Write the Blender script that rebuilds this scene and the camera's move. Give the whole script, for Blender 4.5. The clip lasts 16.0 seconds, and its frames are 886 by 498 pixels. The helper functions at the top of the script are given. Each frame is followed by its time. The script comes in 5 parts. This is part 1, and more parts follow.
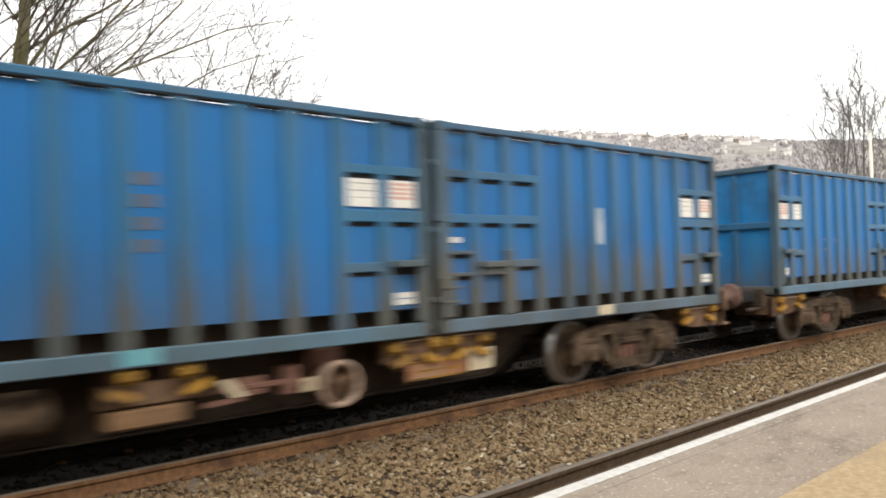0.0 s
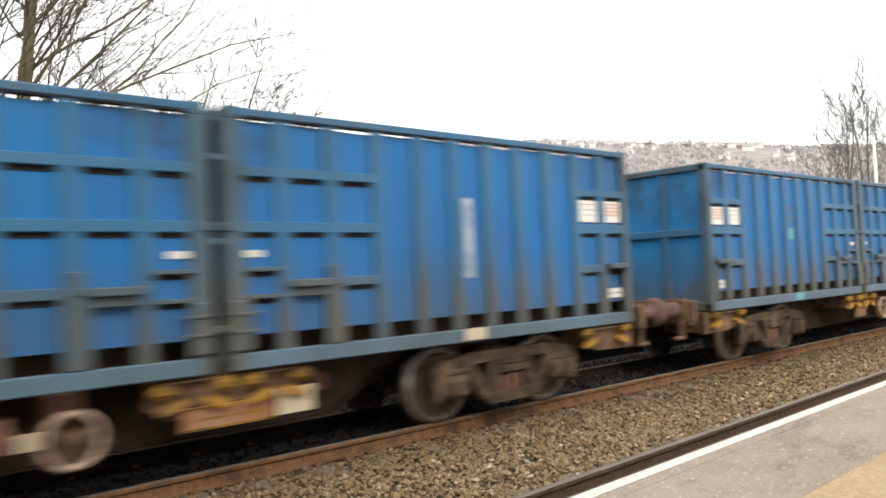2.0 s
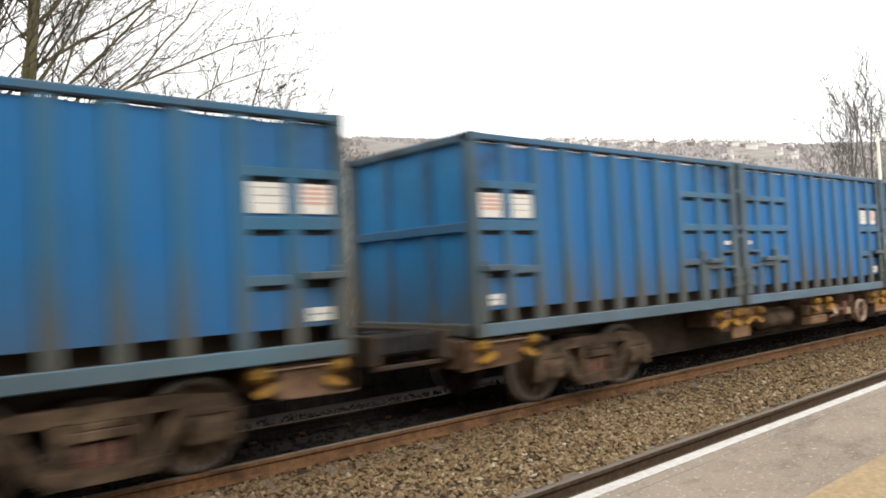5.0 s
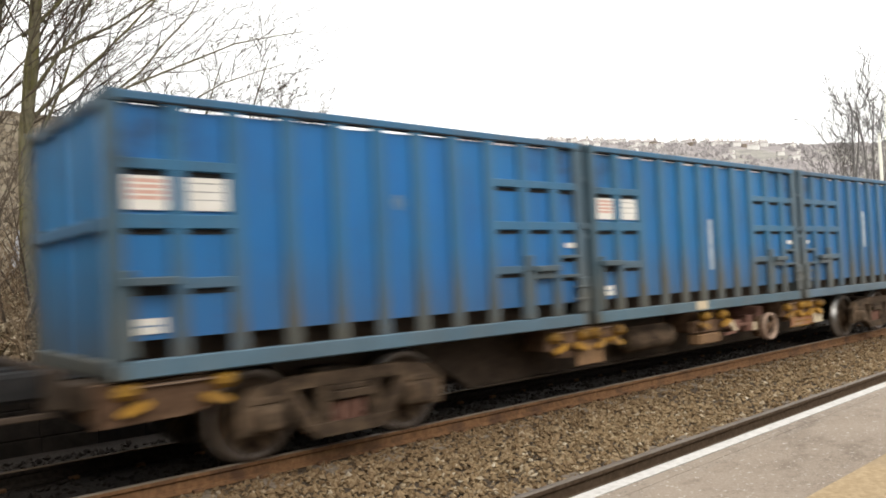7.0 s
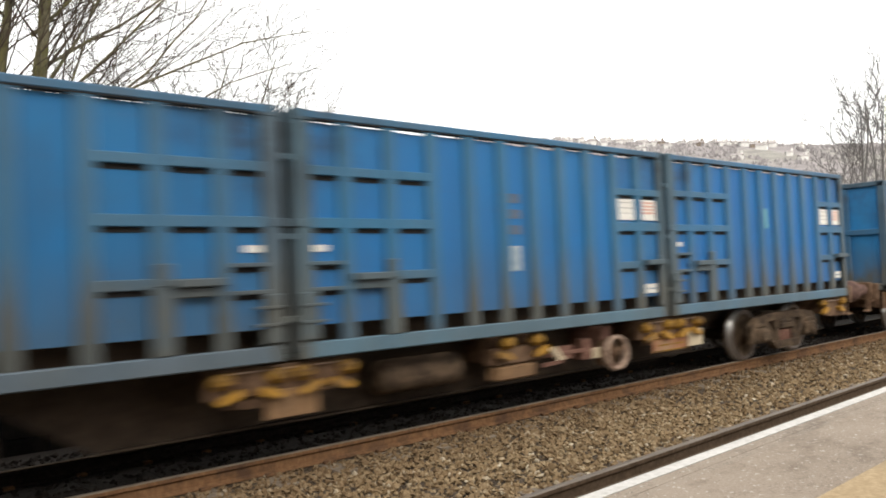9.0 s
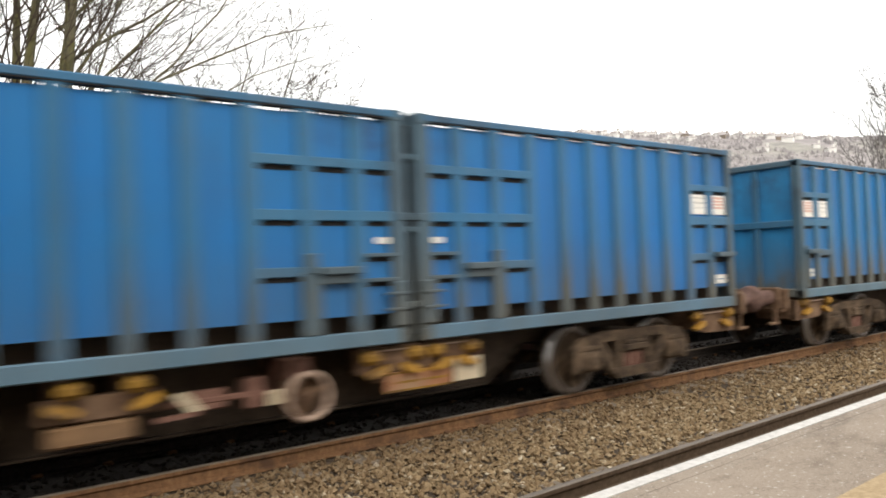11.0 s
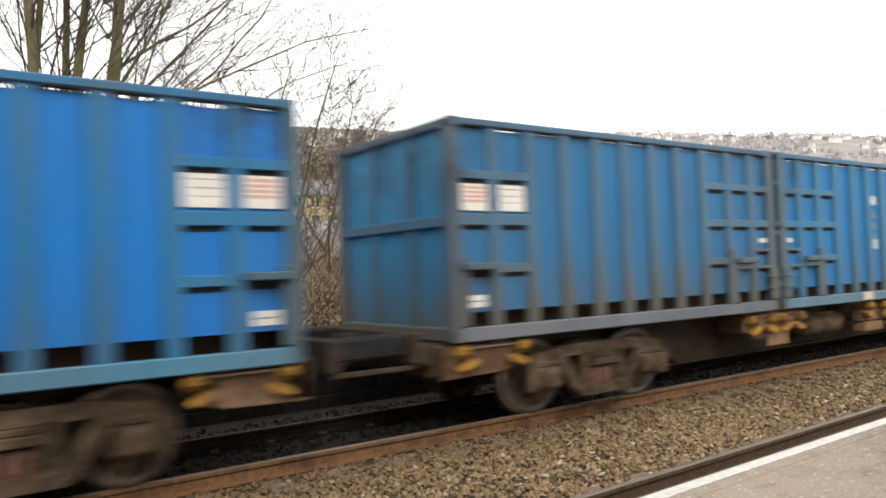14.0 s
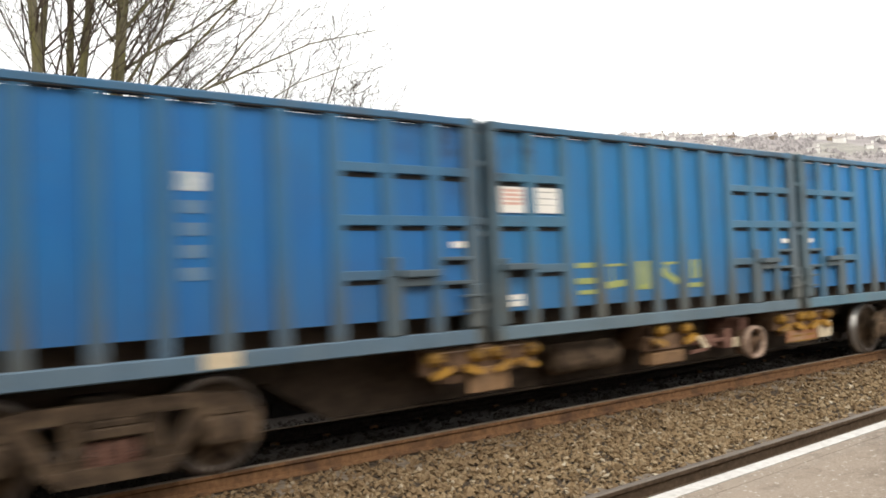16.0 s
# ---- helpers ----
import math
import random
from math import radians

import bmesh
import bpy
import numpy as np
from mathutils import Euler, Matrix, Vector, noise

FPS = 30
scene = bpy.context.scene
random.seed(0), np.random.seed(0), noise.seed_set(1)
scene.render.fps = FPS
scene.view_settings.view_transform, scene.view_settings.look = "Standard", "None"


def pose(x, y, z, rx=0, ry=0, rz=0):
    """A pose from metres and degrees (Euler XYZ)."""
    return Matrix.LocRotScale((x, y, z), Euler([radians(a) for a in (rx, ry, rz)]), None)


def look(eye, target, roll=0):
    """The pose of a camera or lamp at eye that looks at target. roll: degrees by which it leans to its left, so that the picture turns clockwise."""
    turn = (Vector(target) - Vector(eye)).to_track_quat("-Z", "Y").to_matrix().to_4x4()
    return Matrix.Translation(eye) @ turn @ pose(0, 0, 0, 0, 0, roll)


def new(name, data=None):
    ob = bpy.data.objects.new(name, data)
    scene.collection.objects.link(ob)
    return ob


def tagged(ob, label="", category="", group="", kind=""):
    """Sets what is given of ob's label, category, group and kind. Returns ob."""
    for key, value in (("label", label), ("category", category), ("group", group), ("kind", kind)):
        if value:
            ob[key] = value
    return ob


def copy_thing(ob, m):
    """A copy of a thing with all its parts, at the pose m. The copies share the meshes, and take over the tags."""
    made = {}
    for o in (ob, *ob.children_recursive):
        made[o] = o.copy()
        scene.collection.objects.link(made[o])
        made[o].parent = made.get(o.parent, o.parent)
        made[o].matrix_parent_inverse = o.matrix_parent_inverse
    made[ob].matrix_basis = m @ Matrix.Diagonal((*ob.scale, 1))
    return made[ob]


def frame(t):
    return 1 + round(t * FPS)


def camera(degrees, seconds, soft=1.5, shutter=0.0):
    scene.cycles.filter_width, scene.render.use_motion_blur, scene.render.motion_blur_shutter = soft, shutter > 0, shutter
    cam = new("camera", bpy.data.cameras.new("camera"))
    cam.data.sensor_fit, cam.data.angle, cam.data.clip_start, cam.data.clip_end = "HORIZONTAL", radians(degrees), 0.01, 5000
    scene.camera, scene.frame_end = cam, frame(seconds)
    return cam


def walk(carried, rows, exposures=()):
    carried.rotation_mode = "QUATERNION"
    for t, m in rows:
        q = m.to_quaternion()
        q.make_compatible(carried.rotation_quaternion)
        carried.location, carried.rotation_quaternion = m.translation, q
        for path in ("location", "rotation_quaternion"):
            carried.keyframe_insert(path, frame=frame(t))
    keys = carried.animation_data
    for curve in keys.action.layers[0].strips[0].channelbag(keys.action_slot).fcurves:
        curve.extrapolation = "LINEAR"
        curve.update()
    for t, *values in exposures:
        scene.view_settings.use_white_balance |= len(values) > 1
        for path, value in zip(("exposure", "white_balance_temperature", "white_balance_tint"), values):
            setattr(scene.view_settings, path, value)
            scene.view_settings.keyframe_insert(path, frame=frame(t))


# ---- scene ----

# ---------------------------------------------------------------- camera
EYE_Z = 1.714                      # above the rail head
cam = camera(60.3, 16.0, soft=1.75, shutter=0.30)
PATH = [
    (0.0, -41.34, 1.18, 1.80), (0.5, -40.99, 1.56, 2.22), (1.0, -40.96, 1.85, 2.43), (1.5, -40.95, 1.88, 2.48),
    (2.0, -40.97, 1.98, 2.61), (2.5, -40.98, 2.00, 2.49), (3.0, -40.76, 2.09, 2.61), (3.5, -40.64, 2.00, 2.68),
    (6.0, -40.81, 1.88, 2.71), (6.5, -40.81, 1.86, 2.67), (7.0, -40.66, 1.90, 2.58), (7.5, -40.20, 1.90, 2.28),
    (8.0, -40.31, 1.93, 2.32), (8.5, -40.23, 1.96, 2.21), (9.0, -40.16, 1.90, 2.37), (9.5, -40.06, 1.74, 2.38),
    (12.0, -37.42, 1.38, 2.06), (12.5, -37.17, 1.42, 2.06), (13.0, -36.91, 1.60, 2.15), (13.5, -35.96, 1.74, 2.26),
    (14.0, -35.65, 1.75, 2.08), (14.5, -35.54, 1.80, 2.16), (15.0, -35.43, 1.85, 2.25), (15.5, -35.36, 1.88, 2.22),
    (16.0, -35.37, 1.88, 2.24)]
walk(cam, [(t, pose(0, 0, EYE_Z, 90 + p, r, y)) for t, y, p, r in PATH], exposures=[(0.0, 0.05), (0.5, 0.12), (1.0, 0.20), (2.0, 0.20), (2.6, 0.16), (3.1, 0.02), (3.7, -0.04), (8.0, -0.02), (11.5, 0.05), (16.0, 0.06)])

# ---------------------------------------------------------------- sky and sun
world = bpy.data.worlds.new("overcast_sky")
scene.world = world
world.use_nodes = True
wn, wl = world.node_tree.nodes, world.node_tree.links
wn.clear()
w_out = wn.new("ShaderNodeOutputWorld")
w_bg = wn.new("ShaderNodeBackground")
w_sky = wn.new("ShaderNodeTexSky")
w_sky.sky_type = "NISHITA"
w_sky.sun_disc = False
w_sky.sun_elevation, w_sky.sun_rotation = radians(32), radians(200)
w_sky.dust_density, w_sky.air_density = 3.0, 1.0
w_mix = wn.new("ShaderNodeMix")
w_mix.data_type = "RGBA"
w_mix.inputs[0].default_value = 0.88
w_mix.inputs[7].default_value = (12.3, 12.1, 11.7, 1)     # the even white of thin cloud
wl.new(w_sky.outputs[0], w_mix.inputs[6])
wl.new(w_mix.outputs[2], w_bg.inputs[0])
w_bg.inputs[1].default_value = 0.142
wl.new(w_bg.outputs[0], w_out.inputs[0])

sun_data = bpy.data.lights.new("sun", "SUN")
sun_data.energy, sun_data.angle, sun_data.color = 1.2, radians(20), (1.0, 0.93, 0.82)
sun = new("sun", sun_data)
sun.matrix_world = look((0, 0, 40), (20, 42, 0))


# ---------------------------------------------------------------- materials
def material(name, rough=0.7, metal=0.0):
    m = bpy.data.materials.new(name)
    m.use_nodes = True
    n = m.node_tree.nodes
    b = n["Principled BSDF"]
    b.inputs["Roughness"].default_value, b.inputs["Metallic"].default_value = rough, metal
    b.inputs["Specular IOR Level"].default_value = 0.5 if rough < 0.75 else 0.15       # dust and soot hardly shine
    return m, n, m.node_tree.links, b


def ramp(n, l, source, stops):
    r = n.new("ShaderNodeValToRGB")
    while len(r.color_ramp.elements) < len(stops):
        r.color_ramp.elements.new(0.5)
    for e, (p, c) in zip(r.color_ramp.elements, stops):
        e.position, e.color = p, (*c, 1)
    l.new(source, r.inputs[0])
    return r.outputs[0]


def noise_tex(n, l, scale, detail=4.0, rough=0.55, stretch=(1, 1, 1), space="Object"):
    co, mp, tx = n.new("ShaderNodeTexCoord"), n.new("ShaderNodeMapping"), n.new("ShaderNodeTexNoise")
    mp.inputs["Scale"].default_value = stretch
    tx.inputs["Scale"].default_value, tx.inputs["Detail"].default_value, tx.inputs["Roughness"].default_value = scale, detail, rough
    l.new(co.outputs[space], mp.inputs[0])
    l.new(mp.outputs[0], tx.inputs["Vector"])
    return tx.outputs["Fac"]


def mix(n, l, fac, a, b, mode="MIX"):
    m = n.new("ShaderNodeMix")
    m.data_type, m.blend_type = "RGBA", mode
    for v, i in ((fac, 0), (a, 6), (b, 7)):
        if isinstance(v, (int, float)):
            m.inputs[i].default_value = v
        elif isinstance(v, tuple):
            m.inputs[i].default_value = (*v, 1)
        else:
            l.new(v, m.inputs[i])
    return m.outputs[2]


def maths(n, l, op, a, b=None, clamp=False):
    m = n.new("ShaderNodeMath")
    m.operation, m.use_clamp = op, clamp
    for v, i in ((a, 0), (b, 1)):
        if v is None:
            continue
        if isinstance(v, (int, float)):
            m.inputs[i].default_value = v
        else:
            l.new(v, m.inputs[i])
    return m.outputs[0]


def bump(n, l, b, height, strength=0.4, distance=0.02):
    u = n.new("ShaderNodeBump")
    u.inputs["Strength"].default_value, u.inputs["Distance"].default_value = strength, distance
    l.new(height, u.inputs["Height"])
    l.new(u.outputs[0], b.inputs["Normal"])


def noisy(name, dark, light, scale, rough=0.8, metal=0.0, bumps=0.3, distance=0.01, stretch=(1, 1, 1), spots=None, spot_scale=2.0):
    """A surface with fine grain between two colours, and larger stains in a third."""
    m, n, l, b = material(name, rough, metal)
    fine = noise_tex(n, l, scale, 6, 0.65, stretch)
    c = ramp(n, l, fine, [(0.3, dark), (0.7, light)])
    if spots:
        big = noise_tex(n, l, spot_scale, 4, 0.6, stretch)
        f = ramp(n, l, big, [(0.48, (0, 0, 0)), (0.68, (1, 1, 1))])
        c = mix(n, l, f, c, spots)
    l.new(c, b.inputs["Base Color"])
    bump(n, l, b, fine, bumps, distance)
    return m


def island(name, stops):
    """Every loose piece of the mesh takes its own colour."""
    m, n, l, b = material(name, 0.95)
    g = n.new("ShaderNodeNewGeometry")
    fine = noise_tex(n, l, 8, 4)
    c = ramp(n, l, g.outputs["Random Per Island"], stops)
    l.new(mix(n, l, 0.5, c, ramp(n, l, fine, [(0.3, (0.6, 0.6, 0.6)), (0.7, (1, 1, 1))]), "MULTIPLY"), b.inputs["Base Color"])
    return m


def paint(name, base, worn, tint=0.85, dirt=0.5, rough=0.5):
    """Weathered wagon paint: the thing's own colour, chalking, vertical grime runs, brown road dirt that thins upwards and rust freckles."""
    m, n, l, b = material(name, rough)
    b.inputs["Specular IOR Level"].default_value = 0.38      # chalked paint
    info = n.new("ShaderNodeObjectInfo")
    c = mix(n, l, tint, base, info.outputs["Color"], "MULTIPLY")
    chalk = noise_tex(n, l, 2.3, 5, 0.6, (1, 1, 0.35))
    c = mix(n, l, maths(n, l, "MULTIPLY", ramp(n, l, chalk, [(0.42, (0, 0, 0)), (0.72, (1, 1, 1))]), 0.5), c, worn)
    runs = noise_tex(n, l, 7.0, 4, 0.6, (1, 1, 0.07))
    c = mix(n, l, maths(n, l, "MULTIPLY", ramp(n, l, runs, [(0.5, (0, 0, 0)), (0.75, (1, 1, 1))]), 0.32), c, (0.016, 0.075, 0.16))
    co, sep = n.new("ShaderNodeTexCoord"), n.new("ShaderNodeSeparateXYZ")
    l.new(co.outputs["Object"], sep.inputs[0])
    low = n.new("ShaderNodeMapRange")
    low.inputs["From Min"].default_value, low.inputs["From Max"].default_value = 2.05, 1.0
    l.new(sep.outputs["Z"], low.inputs["Value"])
    spray = noise_tex(n, l, 1.1, 7, 0.72, (1, 1, 0.55))
    patch = ramp(n, l, spray, [(0.34, (0, 0, 0)), (0.66, (1, 1, 1))])
    f = maths(n, l, "MULTIPLY", maths(n, l, "MULTIPLY", low.outputs[0], maths(n, l, "ADD", patch, 0.3)), maths(n, l, "MULTIPLY", info.outputs["Alpha"], dirt), True)
    c = mix(n, l, f, c, (0.112, 0.108, 0.088))
    film = noise_tex(n, l, 0.55, 5, 0.65, (1, 1, 0.8))
    c = mix(n, l, maths(n, l, "MULTIPLY", ramp(n, l, film, [(0.42, (0, 0, 0)), (0.68, (1, 1, 1))]), maths(n, l, "MULTIPLY", info.outputs["Alpha"], 0.24)), c, (0.040, 0.080, 0.115))
    # darker blotches high up beside some of the posts
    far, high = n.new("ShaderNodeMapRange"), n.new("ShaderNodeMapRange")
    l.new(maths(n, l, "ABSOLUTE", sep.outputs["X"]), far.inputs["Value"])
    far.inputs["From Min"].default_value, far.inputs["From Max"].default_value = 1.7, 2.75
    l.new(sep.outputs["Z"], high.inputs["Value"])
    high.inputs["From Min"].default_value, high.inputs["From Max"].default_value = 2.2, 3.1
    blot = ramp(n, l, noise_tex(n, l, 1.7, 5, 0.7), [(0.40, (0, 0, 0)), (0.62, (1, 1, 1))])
    dark_mark = maths(n, l, "MULTIPLY", maths(n, l, "MULTIPLY", far.outputs[0], high.outputs[0]), maths(n, l, "MULTIPLY", blot, maths(n, l, "ADD", info.outputs["Random"], 0.25)), True)
    c = mix(n, l, maths(n, l, "MULTIPLY", dark_mark, 0.8), c, (0.022, 0.028, 0.034))
    fleck = noise_tex(n, l, 30.0, 3, 0.6, (1, 1, 0.25))
    c = mix(n, l, maths(n, l, "MULTIPLY", ramp(n, l, fleck, [(0.58, (0, 0, 0)), (0.72, (1, 1, 1))]), 0.16), c, (0.09, 0.13, 0.16))
    rust = noise_tex(n, l, 13.0, 5, 0.75)
    c = mix(n, l, maths(n, l, "MULTIPLY", ramp(n, l, rust, [(0.63, (0, 0, 0)), (0.70, (1, 1, 1))]), 0.6), c, (0.11, 0.07, 0.045))
    l.new(c, b.inputs["Base Color"])
    bump(n, l, b, chalk, 0.15, 0.01)
    return m


def surfacing(name, dark, light, dark_mark):
    """Worn bound chippings: fine grain, trodden patches, dark stains with a crack or two, and pale flecks."""
    m, n, l, b = material(name, 0.9)
    c = ramp(n, l, noise_tex(n, l, 90, 6, 0.8), [(0.32, dark), (0.66, light)])
    patch = ramp(n, l, noise_tex(n, l, 1.3, 6, 0.7), [(0.40, (0, 0, 0)), (0.62, (1, 1, 1))])
    c = mix(n, l, maths(n, l, "MULTIPLY", patch, 0.45), c, light)
    dull = ramp(n, l, noise_tex(n, l, 3.1, 7, 0.75, (0.6, 1, 1)), [(0.52, (0, 0, 0)), (0.70, (1, 1, 1))])
    c = mix(n, l, maths(n, l, "MULTIPLY", dull, 0.75), c, dark_mark)
    vein = noise_tex(n, l, 2.2, 5, 0.7)
    crack = ramp(n, l, maths(n, l, "ABSOLUTE", maths(n, l, "SUBTRACT", vein, 0.5)), [(0.0, (1, 1, 1)), (0.006, (0, 0, 0))])
    c = mix(n, l, maths(n, l, "MULTIPLY", crack, 0.5), c, dark_mark)
    fleck = ramp(n, l, noise_tex(n, l, 42, 3, 0.6), [(0.62, (0, 0, 0)), (0.67, (1, 1, 1))])
    c = mix(n, l, maths(n, l, "MULTIPLY", fleck, 0.7), c, (0.68, 0.62, 0.55))
    l.new(c, b.inputs["Base Color"])
    bump(n, l, b, noise_tex(n, l, 130, 4, 0.7), 0.4, 0.004)
    return m


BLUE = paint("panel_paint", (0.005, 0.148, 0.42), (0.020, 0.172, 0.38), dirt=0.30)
RIB = paint("frame_paint", (0.032, 0.150, 0.285), (0.078, 0.165, 0.245), tint=0.65, dirt=1.0)
RAILBLUE = paint("rail_paint", (0.105, 0.198, 0.275), (0.155, 0.22, 0.265), tint=0.55, dirt=0.25)
# end panels: the blue raised, with light from the open sky put into it
END_LIT_PAINT = paint("end_lit_paint", (0.010, 0.23, 0.53), (0.035, 0.23, 0.45), dirt=0.65)
TOPRAIL = paint("top_rail_paint", (0.034, 0.138, 0.265), (0.105, 0.120, 0.130), tint=0.4, dirt=0.2)
POST = paint("post_paint", (0.062, 0.118, 0.160), (0.105, 0.122, 0.132), tint=0.3, dirt=1.0)
# dark steel, and the colour of strips and faces painted as shade
DARK = noisy("dark_steel_shade", (0.014, 0.014, 0.015), (0.038, 0.037, 0.037), 9, 0.9, bumps=0.2)
RUST = noisy("dusty_rust", (0.066, 0.038, 0.024), (0.175, 0.107, 0.066), 14, 0.9, bumps=0.3, spots=(0.24, 0.155, 0.10), spot_scale=3)
BOGIE = noisy("bogie_dirt", (0.024, 0.018, 0.013), (0.105, 0.072, 0.048), 10, 0.92, bumps=0.3, spots=(0.165, 0.115, 0.075), spot_scale=4)
SPINE = noisy("underframe_brown", (0.037, 0.028, 0.021), (0.090, 0.066, 0.049), 8, 0.9, bumps=0.2)
ORANGE = noisy("orange_panel", (0.26, 0.105, 0.045), (0.42, 0.19, 0.085), 9, 0.7, bumps=0.1, spots=(0.34, 0.22, 0.13), spot_scale=4)
TAN = noisy("tan_plate", (0.19, 0.11, 0.055), (0.31, 0.19, 0.105), 10, 0.8, bumps=0.2, spots=(0.16, 0.10, 0.06))
CREAM = noisy("cream_plate", (0.52, 0.42, 0.28), (0.66, 0.56, 0.40), 12, 0.7, bumps=0.15)
YELLOW = noisy("yellow_paint", (0.30, 0.150, 0.018), (0.50, 0.265, 0.03), 14, 0.65, bumps=0.2, spots=(0.16, 0.095, 0.045), spot_scale=4)
KNOB = noisy("rusty_yellow", (0.17, 0.085, 0.022), (0.42, 0.24, 0.04), 16, 0.75, bumps=0.2, spots=(0.075, 0.045, 0.026), spot_scale=5)
REDRUST = noisy("red_oxide", (0.13, 0.062, 0.046), (0.26, 0.145, 0.110), 14, 0.85, bumps=0.2)
PINK = noisy("buffer_oxide", (0.085, 0.052, 0.043), (0.22, 0.138, 0.115), 14, 0.85, bumps=0.2)
TREAD = noisy("wheel_rim", (0.07, 0.052, 0.040), (0.17, 0.135, 0.11), 20, 0.5, 0.4)
POLISHED = noisy("polished_tread", (0.42, 0.41, 0.40), (0.62, 0.61, 0.60), 30, 0.32, 0.9, bumps=0.05)
HANDWHEEL = noisy("handwheel_cream", (0.22, 0.135, 0.095), (0.50, 0.37, 0.28), 14, 0.7)
SIGNWHITE = noisy("sign_white", (0.70, 0.68, 0.62), (0.84, 0.82, 0.78), 6, 0.6, bumps=0.05)
SIGNRED = noisy("sign_red", (0.60, 0.34, 0.27), (0.70, 0.46, 0.39), 9, 0.6, bumps=0.05)
SIGNGREY = noisy("sign_print", (0.26, 0.26, 0.25), (0.42, 0.41, 0.39), 9, 0.6, bumps=0.05)
MARKWHITE = noisy("marking_white", (0.38, 0.43, 0.47), (0.58, 0.62, 0.63), 9, 0.7, bumps=0.05, spots=(0.22, 0.31, 0.38), spot_scale=6)
MARKFAINT = noisy("marking_faded", (0.07, 0.17, 0.31), (0.13, 0.22, 0.32), 9, 0.7, bumps=0.05)
MARKGREY = noisy("marking_grey", (0.27, 0.34, 0.40), (0.44, 0.49, 0.53), 9, 0.7, bumps=0.05)
MARKTAN = noisy("marking_rubbed", (0.055, 0.115, 0.20), (0.125, 0.14, 0.185), 9, 0.7, bumps=0.05)
MARKTEAL = noisy("marking_teal", (0.09, 0.31, 0.38), (0.18, 0.42, 0.45), 8, 0.6, bumps=0.05)
MARKPINK = noisy("marking_pink", (0.40, 0.20, 0.34), (0.55, 0.34, 0.44), 8, 0.6, bumps=0.05)
MARKYELLOW = noisy("marking_yellow", (0.24, 0.30, 0.10), (0.40, 0.42, 0.14), 8, 0.6, bumps=0.05)
RAILSIDE = noisy("rail_rust", (0.12, 0.062, 0.030), (0.24, 0.132, 0.066), 16, 0.85, bumps=0.3, spots=(0.09, 0.05, 0.03), spot_scale=3)
RAILTOP = noisy("rail_head", (0.22, 0.17, 0.13), (0.34, 0.28, 0.22), 20, 0.5, 0.4, bumps=0.05, stretch=(0.1, 1, 1))
OLDRAIL = noisy("dull_rail", (0.070, 0.047, 0.030), (0.145, 0.102, 0.068), 16, 0.8, bumps=0.3)
OLDTOP = noisy("worn_rail_head", (0.17, 0.135, 0.105), (0.27, 0.225, 0.18), 20, 0.5, 0.4, bumps=0.05, stretch=(0.1, 1, 1))
SLEEPER = noisy("sleeper_concrete", (0.13, 0.10, 0.075), (0.26, 0.215, 0.165), 12, 0.9, bumps=0.4)
# oily dirt and the train's shade, put together into one dark colour
OILY_SHADE = noisy("oily_stone_shade", (0.014, 0.0115, 0.010), (0.040, 0.032, 0.026), 20, 0.9, bumps=0.5)
# near-black colour of the wall added to darken the bank's foot
FOOT_DARK = noisy("foot_dark_masonry", (0.008, 0.0065, 0.0055), (0.026, 0.021, 0.017), 3.5, 0.95, bumps=0.5)
BED = noisy("ballast_bed", (0.035, 0.027, 0.02), (0.14, 0.105, 0.075), 26, 0.95, bumps=0.8, distance=0.03)
KERB = noisy("platform_edge_paint", (0.52, 0.49, 0.45), (0.76, 0.73, 0.69), 30, 0.7, bumps=0.2)
COPING = surfacing("coping_concrete", (0.23, 0.185, 0.145), (0.42, 0.35, 0.28), (0.13, 0.105, 0.085))
ASPHALT = surfacing("platform_surface", (0.23, 0.180, 0.135), (0.43, 0.355, 0.285), (0.17, 0.135, 0.105))
BUFF = noisy("buff_paving", (0.38, 0.275, 0.155), (0.56, 0.42, 0.26), 40, 0.9, bumps=0.4, spots=(0.36, 0.27, 0.17), spot_scale=1.5)
BRICKWALL = noisy("platform_wall", (0.03, 0.024, 0.02), (0.09, 0.07, 0.055), 9, 0.95, bumps=0.5)
BARK = noisy("bark", (0.110, 0.098, 0.064), (0.245, 0.222, 0.148), 18, 0.95, bumps=0.6, distance=0.02, stretch=(1, 1, 0.3), spots=(0.185, 0.175, 0.065), spot_scale=4)
# bark of the distant trees, greyed by haze put into its colour
HAZETWIG = noisy("hazed_twig_bark", (0.125, 0.12, 0.12), (0.235, 0.225, 0.22), 6, 0.95, bumps=0.1)
TWIG = noisy("twig_bark", (0.055, 0.043, 0.034), (0.135, 0.108, 0.080), 10, 0.95, bumps=0.1)
BRUSH = island("dry_stems", [(0.0, (0.09, 0.062, 0.040)), (0.5, (0.185, 0.132, 0.085)), (0.85, (0.28, 0.215, 0.145)), (1.0, (0.46, 0.385, 0.275))])
LITTER = island("leaf_litter", [(0.0, (0.09, 0.06, 0.034)), (0.45, (0.26, 0.18, 0.11)), (0.8, (0.43, 0.34, 0.225)), (1.0, (0.64, 0.56, 0.43))])
STONEWALL = noisy("cream_render", (0.40, 0.33, 0.195), (0.56, 0.475, 0.30), 1.1, 0.9, bumps=0.1, spots=(0.30, 0.25, 0.16), spot_scale=0.5)
SLATE = noisy("slate_roof", (0.15, 0.148, 0.155), (0.26, 0.255, 0.262), 3, 0.8, bumps=0.3)
DARKGLASS = material("window_glass", 0.15)[0]
